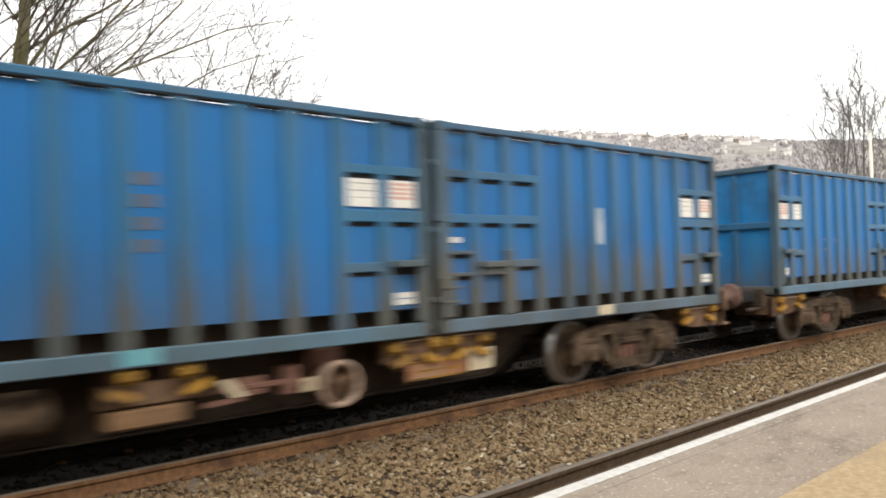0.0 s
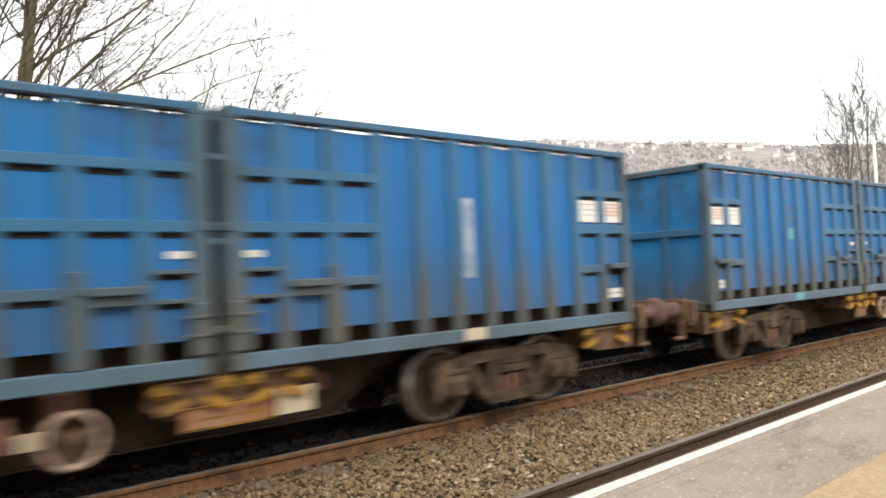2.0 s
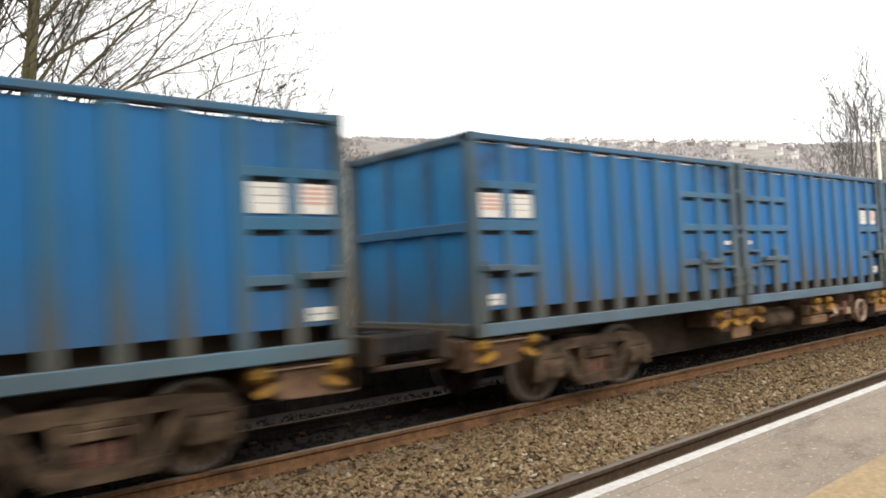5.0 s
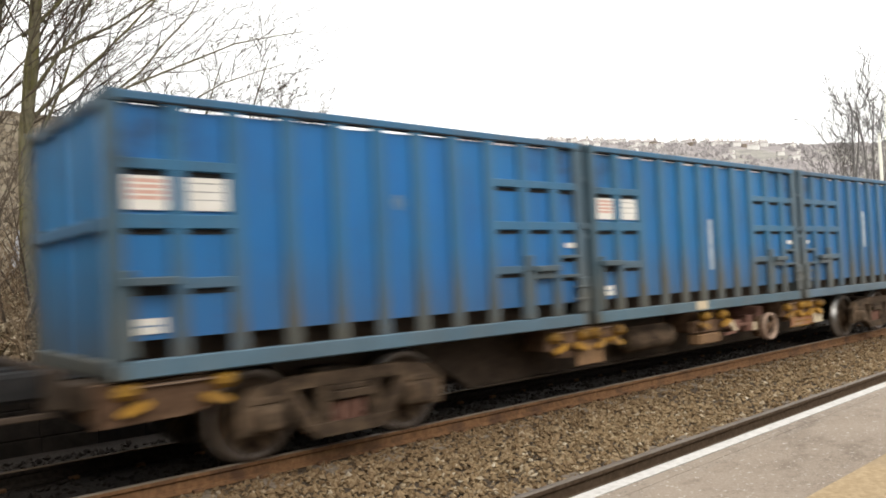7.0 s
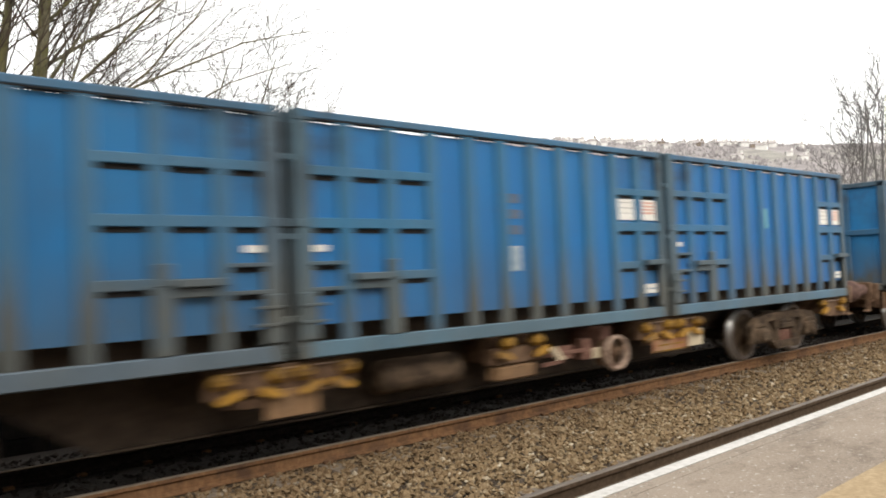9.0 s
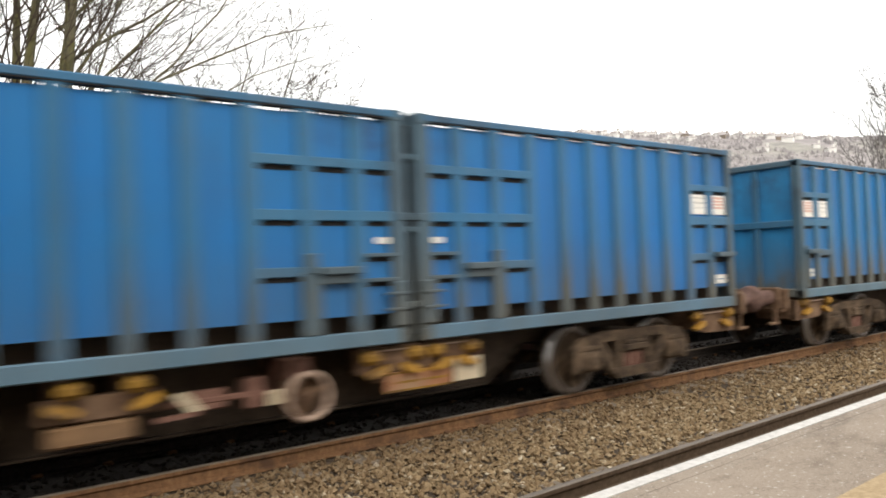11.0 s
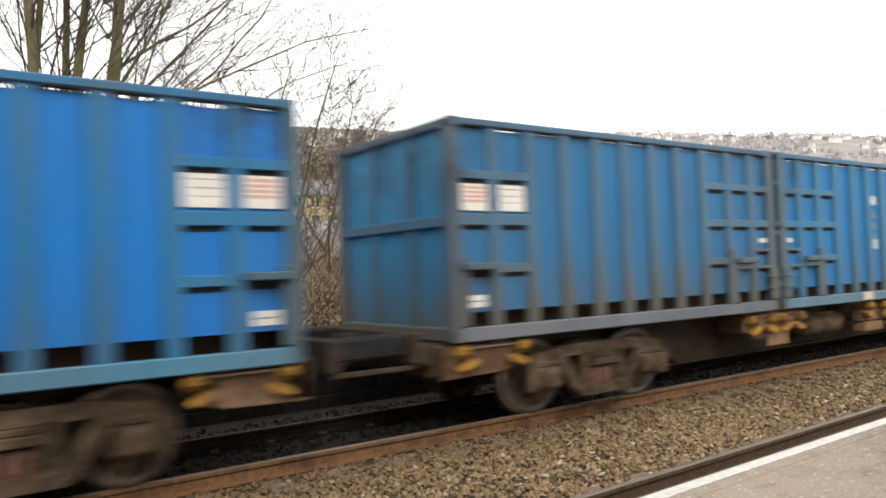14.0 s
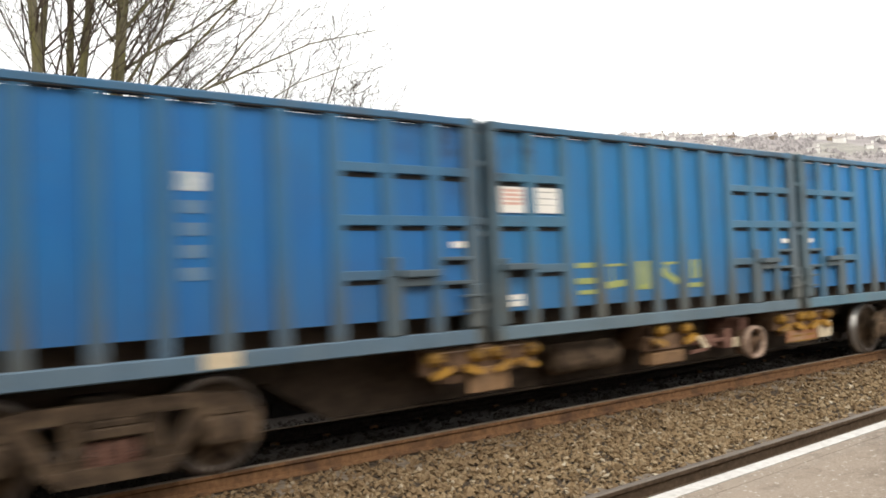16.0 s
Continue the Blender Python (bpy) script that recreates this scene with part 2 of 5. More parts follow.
DARKGLASS.node_tree.nodes["Principled BSDF"].inputs["Base Color"].default_value = (0.03, 0.035, 0.04, 1)
HOUSEWHITE = noisy("pale_walls", (0.70, 0.69, 0.66), (0.82, 0.81, 0.79), 0.6, 0.9, bumps=0.1)
# distant roofs lightened, with haze put into their colour
HOUSEROOF = noisy("far_roofs", (0.36, 0.33, 0.32), (0.50, 0.46, 0.45), 0.5, 0.9, bumps=0.1)
TOWERSTONE = noisy("tower_stone", (0.20, 0.165, 0.13), (0.33, 0.28, 0.225), 0.5, 0.95, bumps=0.3)
POLEWHITE = noisy("white_post", (0.66, 0.65, 0.55), (0.80, 0.79, 0.70), 6, 0.5, bumps=0.05)


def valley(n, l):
    """0 on the woods opposite, 1 up the valley, where colours take the haze."""
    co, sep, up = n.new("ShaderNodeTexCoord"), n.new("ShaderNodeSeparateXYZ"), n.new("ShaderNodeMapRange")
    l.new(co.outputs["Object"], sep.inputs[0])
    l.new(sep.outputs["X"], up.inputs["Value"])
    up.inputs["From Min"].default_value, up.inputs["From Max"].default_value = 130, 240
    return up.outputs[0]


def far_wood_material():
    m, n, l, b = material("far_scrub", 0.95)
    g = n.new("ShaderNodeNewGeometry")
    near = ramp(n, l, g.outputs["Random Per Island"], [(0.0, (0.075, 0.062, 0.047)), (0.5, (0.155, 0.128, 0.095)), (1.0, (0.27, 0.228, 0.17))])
    # the same scrub, greyed and lightened with haze put into its colour
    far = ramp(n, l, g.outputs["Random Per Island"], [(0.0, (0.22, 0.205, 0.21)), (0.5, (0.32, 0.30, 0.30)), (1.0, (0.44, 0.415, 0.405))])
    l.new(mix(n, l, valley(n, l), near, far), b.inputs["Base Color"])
    return m


def ground_material():
    m, n, l, b = material("hill_ground", 0.95)
    fine = noise_tex(n, l, 9, 8, 0.7)
    mid = noise_tex(n, l, 0.35, 5, 0.6)
    far = noise_tex(n, l, 0.02, 5, 0.6)
    litter = ramp(n, l, fine, [(0.3, (0.09, 0.066, 0.042)), (0.5, (0.27, 0.205, 0.135)), (0.72, (0.44, 0.36, 0.25))])
    moss = mix(n, l, ramp(n, l, mid, [(0.45, (0, 0, 0)), (0.65, (1, 1, 1))]), litter, (0.18, 0.16, 0.085))
    # far slope in pale greys: haze put into the ground colour
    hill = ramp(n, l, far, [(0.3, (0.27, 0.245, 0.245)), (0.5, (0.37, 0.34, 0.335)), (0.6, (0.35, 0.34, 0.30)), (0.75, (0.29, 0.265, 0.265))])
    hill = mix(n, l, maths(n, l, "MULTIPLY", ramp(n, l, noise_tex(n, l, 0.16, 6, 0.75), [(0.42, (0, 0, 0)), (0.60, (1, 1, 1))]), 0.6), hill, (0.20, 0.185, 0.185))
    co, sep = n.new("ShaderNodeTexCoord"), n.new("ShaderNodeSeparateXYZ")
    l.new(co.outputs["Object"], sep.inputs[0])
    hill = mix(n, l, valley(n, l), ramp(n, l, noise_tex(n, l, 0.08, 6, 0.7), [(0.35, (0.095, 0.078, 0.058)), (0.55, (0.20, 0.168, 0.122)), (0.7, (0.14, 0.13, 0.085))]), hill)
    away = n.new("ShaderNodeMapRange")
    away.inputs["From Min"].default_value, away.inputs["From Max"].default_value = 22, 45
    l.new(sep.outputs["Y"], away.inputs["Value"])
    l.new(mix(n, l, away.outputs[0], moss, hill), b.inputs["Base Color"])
    bump(n, l, b, fine, 0.8, 0.05)
    return m


def stones_material():
    m, n, l, b = material("ballast_stone", 0.9)
    g = n.new("ShaderNodeNewGeometry")
    c = ramp(n, l, g.outputs["Random Per Island"], [(0.0, (0.135, 0.085, 0.047)), (0.35, (0.24, 0.163, 0.090)), (0.7, (0.325, 0.235, 0.135)), (0.95, (0.41, 0.325, 0.21)), (1.0, (0.70, 0.63, 0.49))])
    fine = noise_tex(n, l, 30, 4)
    l.new(mix(n, l, 0.35, c, ramp(n, l, fine, [(0.3, (0.13, 0.086, 0.045)), (0.7, (0.36, 0.26, 0.145))])), b.inputs["Base Color"])
    co, sep, dust = n.new("ShaderNodeTexCoord"), n.new("ShaderNodeSeparateXYZ"), n.new("ShaderNodeMapRange")
    l.new(co.outputs["Object"], sep.inputs[0])
    l.new(sep.outputs["Y"], dust.inputs["Value"])
    dust.inputs["From Min"].default_value, dust.inputs["From Max"].default_value, dust.inputs["To Max"].default_value = 5.4, 6.9, 0.75
    stained = mix(n, l, dust.outputs[0], b.inputs["Base Color"].links[0].from_socket, (0.135, 0.086, 0.048))
    l.new(stained, b.inputs["Base Color"])
    bump(n, l, b, fine, 0.3, 0.01)
    return m


GROUND = ground_material()
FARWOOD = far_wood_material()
STONES = stones_material()


# ---------------------------------------------------------------- building tools
def box(bm, x0, x1, y0, y1, z0, z1, bevel=0.0, mat=0):
    vs = [bm.verts.new(p) for p in ((x0, y0, z0), (x1, y0, z0), (x1, y1, z0), (x0, y1, z0), (x0, y0, z1), (x1, y0, z1), (x1, y1, z1), (x0, y1, z1))]
    fs = [bm.faces.new([vs[i] for i in q]) for q in ((3, 2, 1, 0), (4, 5, 6, 7), (0, 1, 5, 4), (1, 2, 6, 5), (2, 3, 7, 6), (3, 0, 4, 7))]
    for f in fs:
        f.material_index = mat
    if bevel:
        es = list({e for f in fs for e in f.edges})
        made = bmesh.ops.bevel(bm, geom=es, offset=bevel, segments=1, profile=0.5, affect="EDGES")
        for f in made["faces"]:
            f.material_index = mat
    return bm


def boxes(*rows, bevel=0.0):
    bm = bmesh.new()
    for r in rows:
        box(bm, *r[:6], bevel, r[6] if len(r) > 6 else 0)
    return bm


def prism(bm, outline, y0, y1, mat=0):
    """A plate: an outline in x and z, pushed from y0 to y1."""
    a = [bm.verts.new((x, y0, z)) for x, z in outline]
    b = [bm.verts.new((x, y1, z)) for x, z in outline]
    k = len(outline)
    fs = [bm.faces.new(a), bm.faces.new(b[::-1])] + [bm.faces.new((a[i], b[i], b[(i + 1) % k], a[(i + 1) % k])) for i in range(k)]
    for f in fs:
        f.material_index = mat
    bmesh.ops.recalc_face_normals(bm, faces=fs)
    return bm


def lathe(bm, rings, axis="y", at=(0, 0, 0), sides=24, mat=0):
    """Rings of (distance along the axis, radius) joined to a turned body, closed at both ends."""
    rows = []
    for d, r in rings:
        row = []
        for i in range(sides):
            a = math.tau * i / sides
            u, v = r * math.cos(a), r * math.sin(a)
            p = {"x": (d, u, v), "y": (u, d, v), "z": (u, v, d)}[axis]
            row.append(bm.verts.new((p[0] + at[0], p[1] + at[1], p[2] + at[2])))
        rows.append(row)
    fs = [bm.faces.new((a[i], a[(i + 1) % sides], b[(i + 1) % sides], b[i])) for a, b in zip(rows, rows[1:]) for i in range(sides)]
    for f in fs:
        f.smooth = True
    fs += [bm.faces.new(rows[0][::-1]), bm.faces.new(rows[-1])]
    for f in fs:
        f.material_index = mat
    bmesh.ops.recalc_face_normals(bm, faces=fs)
    return bm


def mesh_of(name, bm, *mats):
    me = bpy.data.meshes.new(name)
    bm.to_mesh(me)
    bm.free()
    for m in mats:
        me.materials.append(m)
    return me


def part(name, bm, mats, parent, label=""):
    ob = new(name, mesh_of(name, bm, *(mats if isinstance(mats, tuple) else (mats,))))
    ob.parent = parent
    return tagged(ob, label)


def thing(name, label, category, group="", kind=""):
    return tagged(new(name), label, category, group, kind)


def solid(name, bm, mats, label, category, group="", kind=""):
    ob = new(name, mesh_of(name, bm, *(mats if isinstance(mats, tuple) else (mats,))))
    return tagged(ob, label, category, group, kind)


def sheet(name, verts, faces, mat, smooth=False):
    me = bpy.data.meshes.new(name)
    me.from_pydata(verts, [], faces)
    me.materials.append(mat)
    if smooth:
        me.polygons.foreach_set("use_smooth", [True] * len(me.polygons))
    return me


# ---------------------------------------------------------------- ground and hills
TRACK_Y = 7.65                     # middle of the train's track
SKEW = 0.0279                      # the near line and the platform close in on the train's line


def near_y(y, x):
    return y + SKEW * min(max(x, -30.0), 26.0)


def ease(a, b, v):
    v = min(max((v - a) / (b - a), 0.0), 1.0)
    return v * v * (3 - 2 * v)


def hill_rise(deg):
    return float(np.interp(deg, [-60, 0, 11, 20, 35, 50, 62, 72, 100], [11.7, 12.6, 12.7, 12.1, 11.4, 10.45, 9.15, 8.1, 7.4]))


def ground_z(x, y):
    if y < 9.7:
        return -0.42
    bank = float(np.interp(y, [9.7, 10.4, 10.75, 11.2, 13.0, 16.0, 20.0, 26.0, 45.0, 80.0], [-0.42, -0.42, 0.55, 0.72, 1.2, 1.75, 2.0, 1.2, -4.0, -6.0]))
    bank += 0.22 * noise.noise(Vector((x * 0.5, y * 0.5, 0))) * ease(10.9, 12.5, y)
    r = math.hypot(x, y)
    slope = math.tan(radians(hill_rise(math.degrees(math.atan2(x, max(y, 0.1))))))
    far = (r * slope) * ease(60, 400, r) * (1.0 if r < 430 else 430 / r)
    far += 5 * noise.noise(Vector((x * 0.012, y * 0.012, 3))) * ease(80, 200, r) * (0.4 if r > 380 else 1.0)
    return bank + far * ease(40, 120, y + 0.25 * abs(x))


def build_ground():
    xs = sorted(set([-900, -600, -400, -250, -150] + list(np.arange(-100, 0, 10.0)) + list(np.arange(-12, 34, 0.7)) + list(np.arange(34, 120, 5.0)) + list(np.arange(120, 500, 16.0)) + [560, 640, 760, 950, 1300]))
    ys = sorted(set([-700, -300, -100, -40, 0, 4, 8, 9.6] + [10.0, 10.4, 10.75] + list(np.arange(11.0, 27, 0.45)) + list(np.arange(28, 80, 4.0)) + list(np.arange(84, 460, 10.0)) + [500, 560, 700, 1000]))
    verts = [(x, y, ground_z(x, y)) for y in ys for x in xs]
    k = len(xs)
    faces = [(j * k + i, j * k + i + 1, (j + 1) * k + i + 1, (j + 1) * k + i) for j in range(len(ys) - 1) for i in range(k - 1)]
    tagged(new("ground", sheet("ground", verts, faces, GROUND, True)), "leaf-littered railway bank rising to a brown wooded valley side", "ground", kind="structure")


build_ground()


# ---------------------------------------------------------------- tracks
def sweep(bm, section, line, mat_of):
    """Push a closed section (y, z) along points (x, y)."""
    rows = [[bm.verts.new((x, y + sy, sz)) for sy, sz in section] for x, y in line]
    k = len(section)
    fs = []
    for a, b in zip(rows, rows[1:]):
        for i in range(k):
            f = bm.faces.new((a[i], a[(i + 1) % k], b[(i + 1) % k], b[i]))
            f.material_index = mat_of(i)
            fs.append(f)
    fs += [bm.faces.new(rows[0]), bm.faces.new(rows[-1])]
    bmesh.ops.recalc_face_normals(bm, faces=fs)
    return bm


RAIL_SECTION = [(-0.07, -0.159), (0.07, -0.159), (0.07, -0.148), (0.014, -0.125), (0.010, -0.055), (0.035, -0.038), (0.035, -0.006), (0.026, 0.0), (-0.026, 0.0), (-0.035, -0.006), (-0.035, -0.038), (-0.010, -0.055), (-0.014, -0.125), (-0.07, -0.148)]


def rail(y, near, mats, label):
    line = [(x, near_y(y, x) if near else y) for x in (-60, -30, -10, 0, 10, 20, 26, 40, 80, 180)]
    solid("rail", sweep(bmesh.new(), RAIL_SECTION, line, lambda i: 1 if i in (6, 7, 8) else 0), mats, label, "rail", "running rails", "structure")


for off in (-0.7525, 0.7525):
    rail(TRACK_Y + off, False, (RAILSIDE if off < 0 else OILY_SHADE, RAILTOP if off < 0 else OLDRAIL), "rusty orange-brown steel rail of the freight line" if off < 0 else "dark steel rail of the freight line, the train's shade in its colour")
    rail(3.255 + off, True, (OLDRAIL, OLDTOP), "dull brown steel rail beside the platform")


def build_sleepers():
    bm = bmesh.new()
    rows = [[bm.verts.new((x, y, z)) for x, z in ((-0.13, -0.30), (0.13, -0.30), (0.10, -0.165), (-0.10, -0.165))] for y in (-1.26, -0.72, 0.72, 1.26)]
    for k, (a, b) in enumerate(zip(rows, rows[1:])):
        for i in range(4):
            # far sleepers' middle part darkened: the train's shade put into its colour
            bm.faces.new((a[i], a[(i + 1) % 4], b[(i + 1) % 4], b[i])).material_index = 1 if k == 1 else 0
    bm.faces.new(rows[0])
    bm.faces.new(rows[-1])
    bmesh.ops.recalc_face_normals(bm, faces=bm.faces[:])
    meshes = {}
    for line, mat in (("far", OILY_SHADE), ("near", SLEEPER)):
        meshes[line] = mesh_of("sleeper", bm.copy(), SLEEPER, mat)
    bm.free()
    clip_me = mesh_of("rail_clip", boxes((-0.05, 0.05, -0.03, 0.03, -0.165, -0.13), bevel=0.008), RAILSIDE)
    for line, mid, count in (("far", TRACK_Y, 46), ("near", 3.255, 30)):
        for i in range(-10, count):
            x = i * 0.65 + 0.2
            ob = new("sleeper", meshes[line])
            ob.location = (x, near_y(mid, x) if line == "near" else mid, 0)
            tagged(ob, "concrete sleeper, its middle blackened to hold the train's shade" if line == "far" else "weathered concrete sleeper bedded in brown ballast", "sleeper", "sleepers of the two lines")
            for off in (-0.855, -0.65, 0.65, 0.855):
                c = new("rail_clip", clip_me)
                c.parent = ob
                c.location = (0, off, 0)


build_sleepers()


def build_ballast():
    # the bed: a low sheet with shoulders
    bm = bmesh.new()
    prof = [(0.6, -0.44), (1.5, -0.22), (4.4, -0.205), (5.6, -0.175), (6.3, -0.19), (6.92, -0.17), (9.3, -0.17), (10.3, -0.24), (10.5, -0.26)]
    rows = [[bm.verts.new((x, near_y(y, x) if y < 5 else y, z)) for y, z in prof] for x in (-60, -30, -10, 0, 10, 20, 26, 40, 80, 180)]
    for a, b in zip(rows, rows[1:]):
        for i in range(len(prof) - 1):
            # the strips under the train take the dark colour that holds its shade
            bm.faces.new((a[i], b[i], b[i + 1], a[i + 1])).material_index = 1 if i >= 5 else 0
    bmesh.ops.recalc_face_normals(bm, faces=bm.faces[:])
    solid("ballast_bed", bm, (BED, OILY_SHADE), "compacted brown ballast bed under both lines", "ballast", kind="structure")
    # loose stones on it
    rng = np.random.default_rng(5)
    base = np.array([(1, 0, 0), (-1, 0, 0), (0, 1, 0), (0, -1, 0), (0, 0, 1), (0, 0, -1)], float)
    tri = np.array([(0, 2, 4), (2, 1, 4), (1, 3, 4), (3, 0, 4), (2, 0, 5), (1, 2, 5), (3, 1, 5), (0, 3, 5)])

    def scatter(count, x0, x1, y0, y1, size, lift):
        x, y = rng.uniform(x0, x1, count), rng.uniform(y0, y1, count)
        y = y + SKEW * np.clip(x, -30, 26) * np.clip((6.9 - y) / 2.9, 0, 1)
        keep = np.abs(np.abs(y - TRACK_Y) - 0.7525) > 0.085
        x, y = x[keep], y[keep]
        k = len(x)
        z = np.interp(y, [1.5, 4.4, 5.6, 6.3, 9.0], [-0.22, -0.205, -0.175, -0.19, -0.175]) + rng.uniform(-0.01, lift, k)
        s = rng.uniform(0.6, 1.35, (k, 1, 1)) * size
        v = base[None] * rng.uniform(0.65, 1.2, (k, 6, 3)) + rng.normal(0, 0.22, (k, 6, 3))
        a, c = rng.uniform(0, math.tau, k), rng.uniform(-0.7, 0.7, k)
        ca, sa, cc, sc = np.cos(a)[:, None], np.sin(a)[:, None], np.cos(c)[:, None], np.sin(c)[:, None]
        vx, vy, vz = v[..., 0], v[..., 1], v[..., 2] * 0.75
        vy, vz = vy * cc - vz * sc, vy * sc + vz * cc
        vx, vy = vx * ca - vy * sa, vx * sa + vy * ca
        out = np.stack([vx, vy, vz], -1) * s + np.stack([x, y, z], -1)[:, None]
        faces = tri[None] + 6 * np.arange(k)[:, None, None]
        return out.reshape(-1, 3), faces.reshape(-1, 3)

    def heap(name, label, mat, *fields):
        vs, fs, n0 = [], [], 0
        for f in fields:
            v, t = scatter(*f)
            vs.append(v)
            fs.append(t + n0)
            n0 += len(v)
        ob = new(name, sheet(name, np.concatenate(vs).tolist(), np.concatenate(fs).tolist(), mat))
        tagged(ob, label, "ballast", kind="stuff")

    heap("ballast_stones", "loose angular brown ballast stones between the two lines", STONES,
         (15000, 0.5, 9.0, 3.9, 6.85, 0.030, 0.035), (11000, 9.0, 22.0, 3.9, 6.85, 0.032, 0.035), (3500, 22, 60, 3.9, 6.85, 0.045, 0.03), (2600, -8, 0.5, 3.9, 6.85, 0.035, 0.03), (7000, -8, 16, 1.95, 3.9, 0.034, 0.03))
    heap("track_stones", "dark dirty ballast stones under the passing train, its shade in their colour", OILY_SHADE, (9000, -1.0, 22.0, 6.95, 9.6, 0.034, 0.03))


build_ballast()


# ---------------------------------------------------------------- platform
def build_platform():
    xs = (-40, -30, -10, 0, 10, 20, 26, 60)

    def strip(name, y0, y1, z0, z1, mat, label):
        bm = bmesh.new()
        line = [(x, near_y(0, x)) for x in xs]
        sweep(bm, [(y0, z0), (y1, z0), (y1, z1), (y0, z1)], line, lambda i: 0)
        solid(name, bm, mat, label, "platform", kind="structure")

    top = EYE_Z - 0.8326
    strip("platform_wall", 1.30, 1.66, -0.42, top - 0.09, BRICKWALL, "dark grimy wall below the platform edge")
    strip("platform_edge_line", 1.726, 1.79, top - 0.09, top, KERB, "worn white-painted platform edge")
    strip("platform_coping", 1.6605, 1.7245, top - 0.09, top - 0.003, COPING, "grey concrete platform coping beside the white edge")
    strip("platform_coping_inner", 1.6125, 1.658, top - 0.09, top - 0.003, COPING, "second course of grey concrete coping")
    strip("platform_surface", 1.1615, 1.6115, top - 0.09, top - 0.002, ASPHALT, "worn grey-brown platform surfacing")
    strip("platform_paving", -4.5, 1.160, top - 0.09, top, BUFF, "sandy buff-coloured platform paving")
    strip("platform_body", -4.5, 1.29, -0.42, top - 0.095, BRICKWALL, "solid fill of the platform")


build_platform()


def build_blocking_wall():
    """An unseen wall added behind the camera, to block light from the train's left."""
    root = solid("station_wall", boxes((-26, 5.5, -4.9, -4.55, -0.4, 7.2)), TOWERSTONE, "plain brown wall, unseen, added to shade the train's left part", "wall", kind="structure")
    part("coping", boxes((-26.1, 5.6, -4.95, -4.5, 7.2, 7.32)), COPING, root)


build_blocking_wall()


def build_foot_wall():
    """A low near-black wall, added to stand for the dark at the bank's foot."""
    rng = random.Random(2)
    root = thing("retaining_wall", "low near-black wall added to darken the foot of the bank", "wall", kind="structure")
    part("wall_core", boxes((-60, 180, 10.46, 10.80, -0.5, 0.62)), FOOT_DARK, root)
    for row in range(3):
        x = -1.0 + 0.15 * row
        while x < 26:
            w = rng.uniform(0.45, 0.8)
            part("stone", boxes((x + 0.0005, x + w - 0.0005, 10.40 + rng.uniform(0, 0.03), 10.47, -0.42 + row * 0.36, -0.065 + row * 0.36), bevel=0.012), FOOT_DARK, root)
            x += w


build_foot_wall()


# ---------------------------------------------------------------- the train
WAGON_PITCH, BOX_PITCH, BOX_LENGTH = 20.4, 6.20, 6.07
RIBS = (0.60, 1.14, 1.69, 2.23, 2.75, 3.27, 3.79, 4.35, 4.92, 5.48)
SIDE = 1.25                        # half the width over the ribs


def printed_plate(s, h, x0, x1, z0, z1, bar, rows, depth):
    """A thin plate on side s with printed bars as stripes of a second material."""
    xs = [x0, bar[0], bar[1], x1]
    zs = sorted([z0, z1] + [z for r in rows for z in r])
    bm = bmesh.new()
    y = s * (SIDE - depth)
    grid = [[bm.verts.new((x - h, y, z)) for x in xs] for z in zs]
    for i in range(len(zs) - 1):
        for j in range(3):
            f = bm.faces.new((grid[i][j], grid[i][j + 1], grid[i + 1][j + 1], grid[i + 1][j]))
            f.material_index = 1 if j == 1 and i % 2 else 0
    loop = grid[0] + [g[-1] for g in grid[1:]] + grid[-1][-2::-1] + [g[0] for g in grid[-2:0:-1]]
    back = [bm.verts.new((v.co.x, y - s * 0.013, v.co.z)) for v in loop]
    for i in range(len(loop)):
        k = (i + 1) % len(loop)
        bm.faces.new((loop[i], back[i], back[k], loop[k]))
    bm.faces.new(back)
    bmesh.ops.recalc_face_normals(bm, faces=bm.faces[:])
    return bm


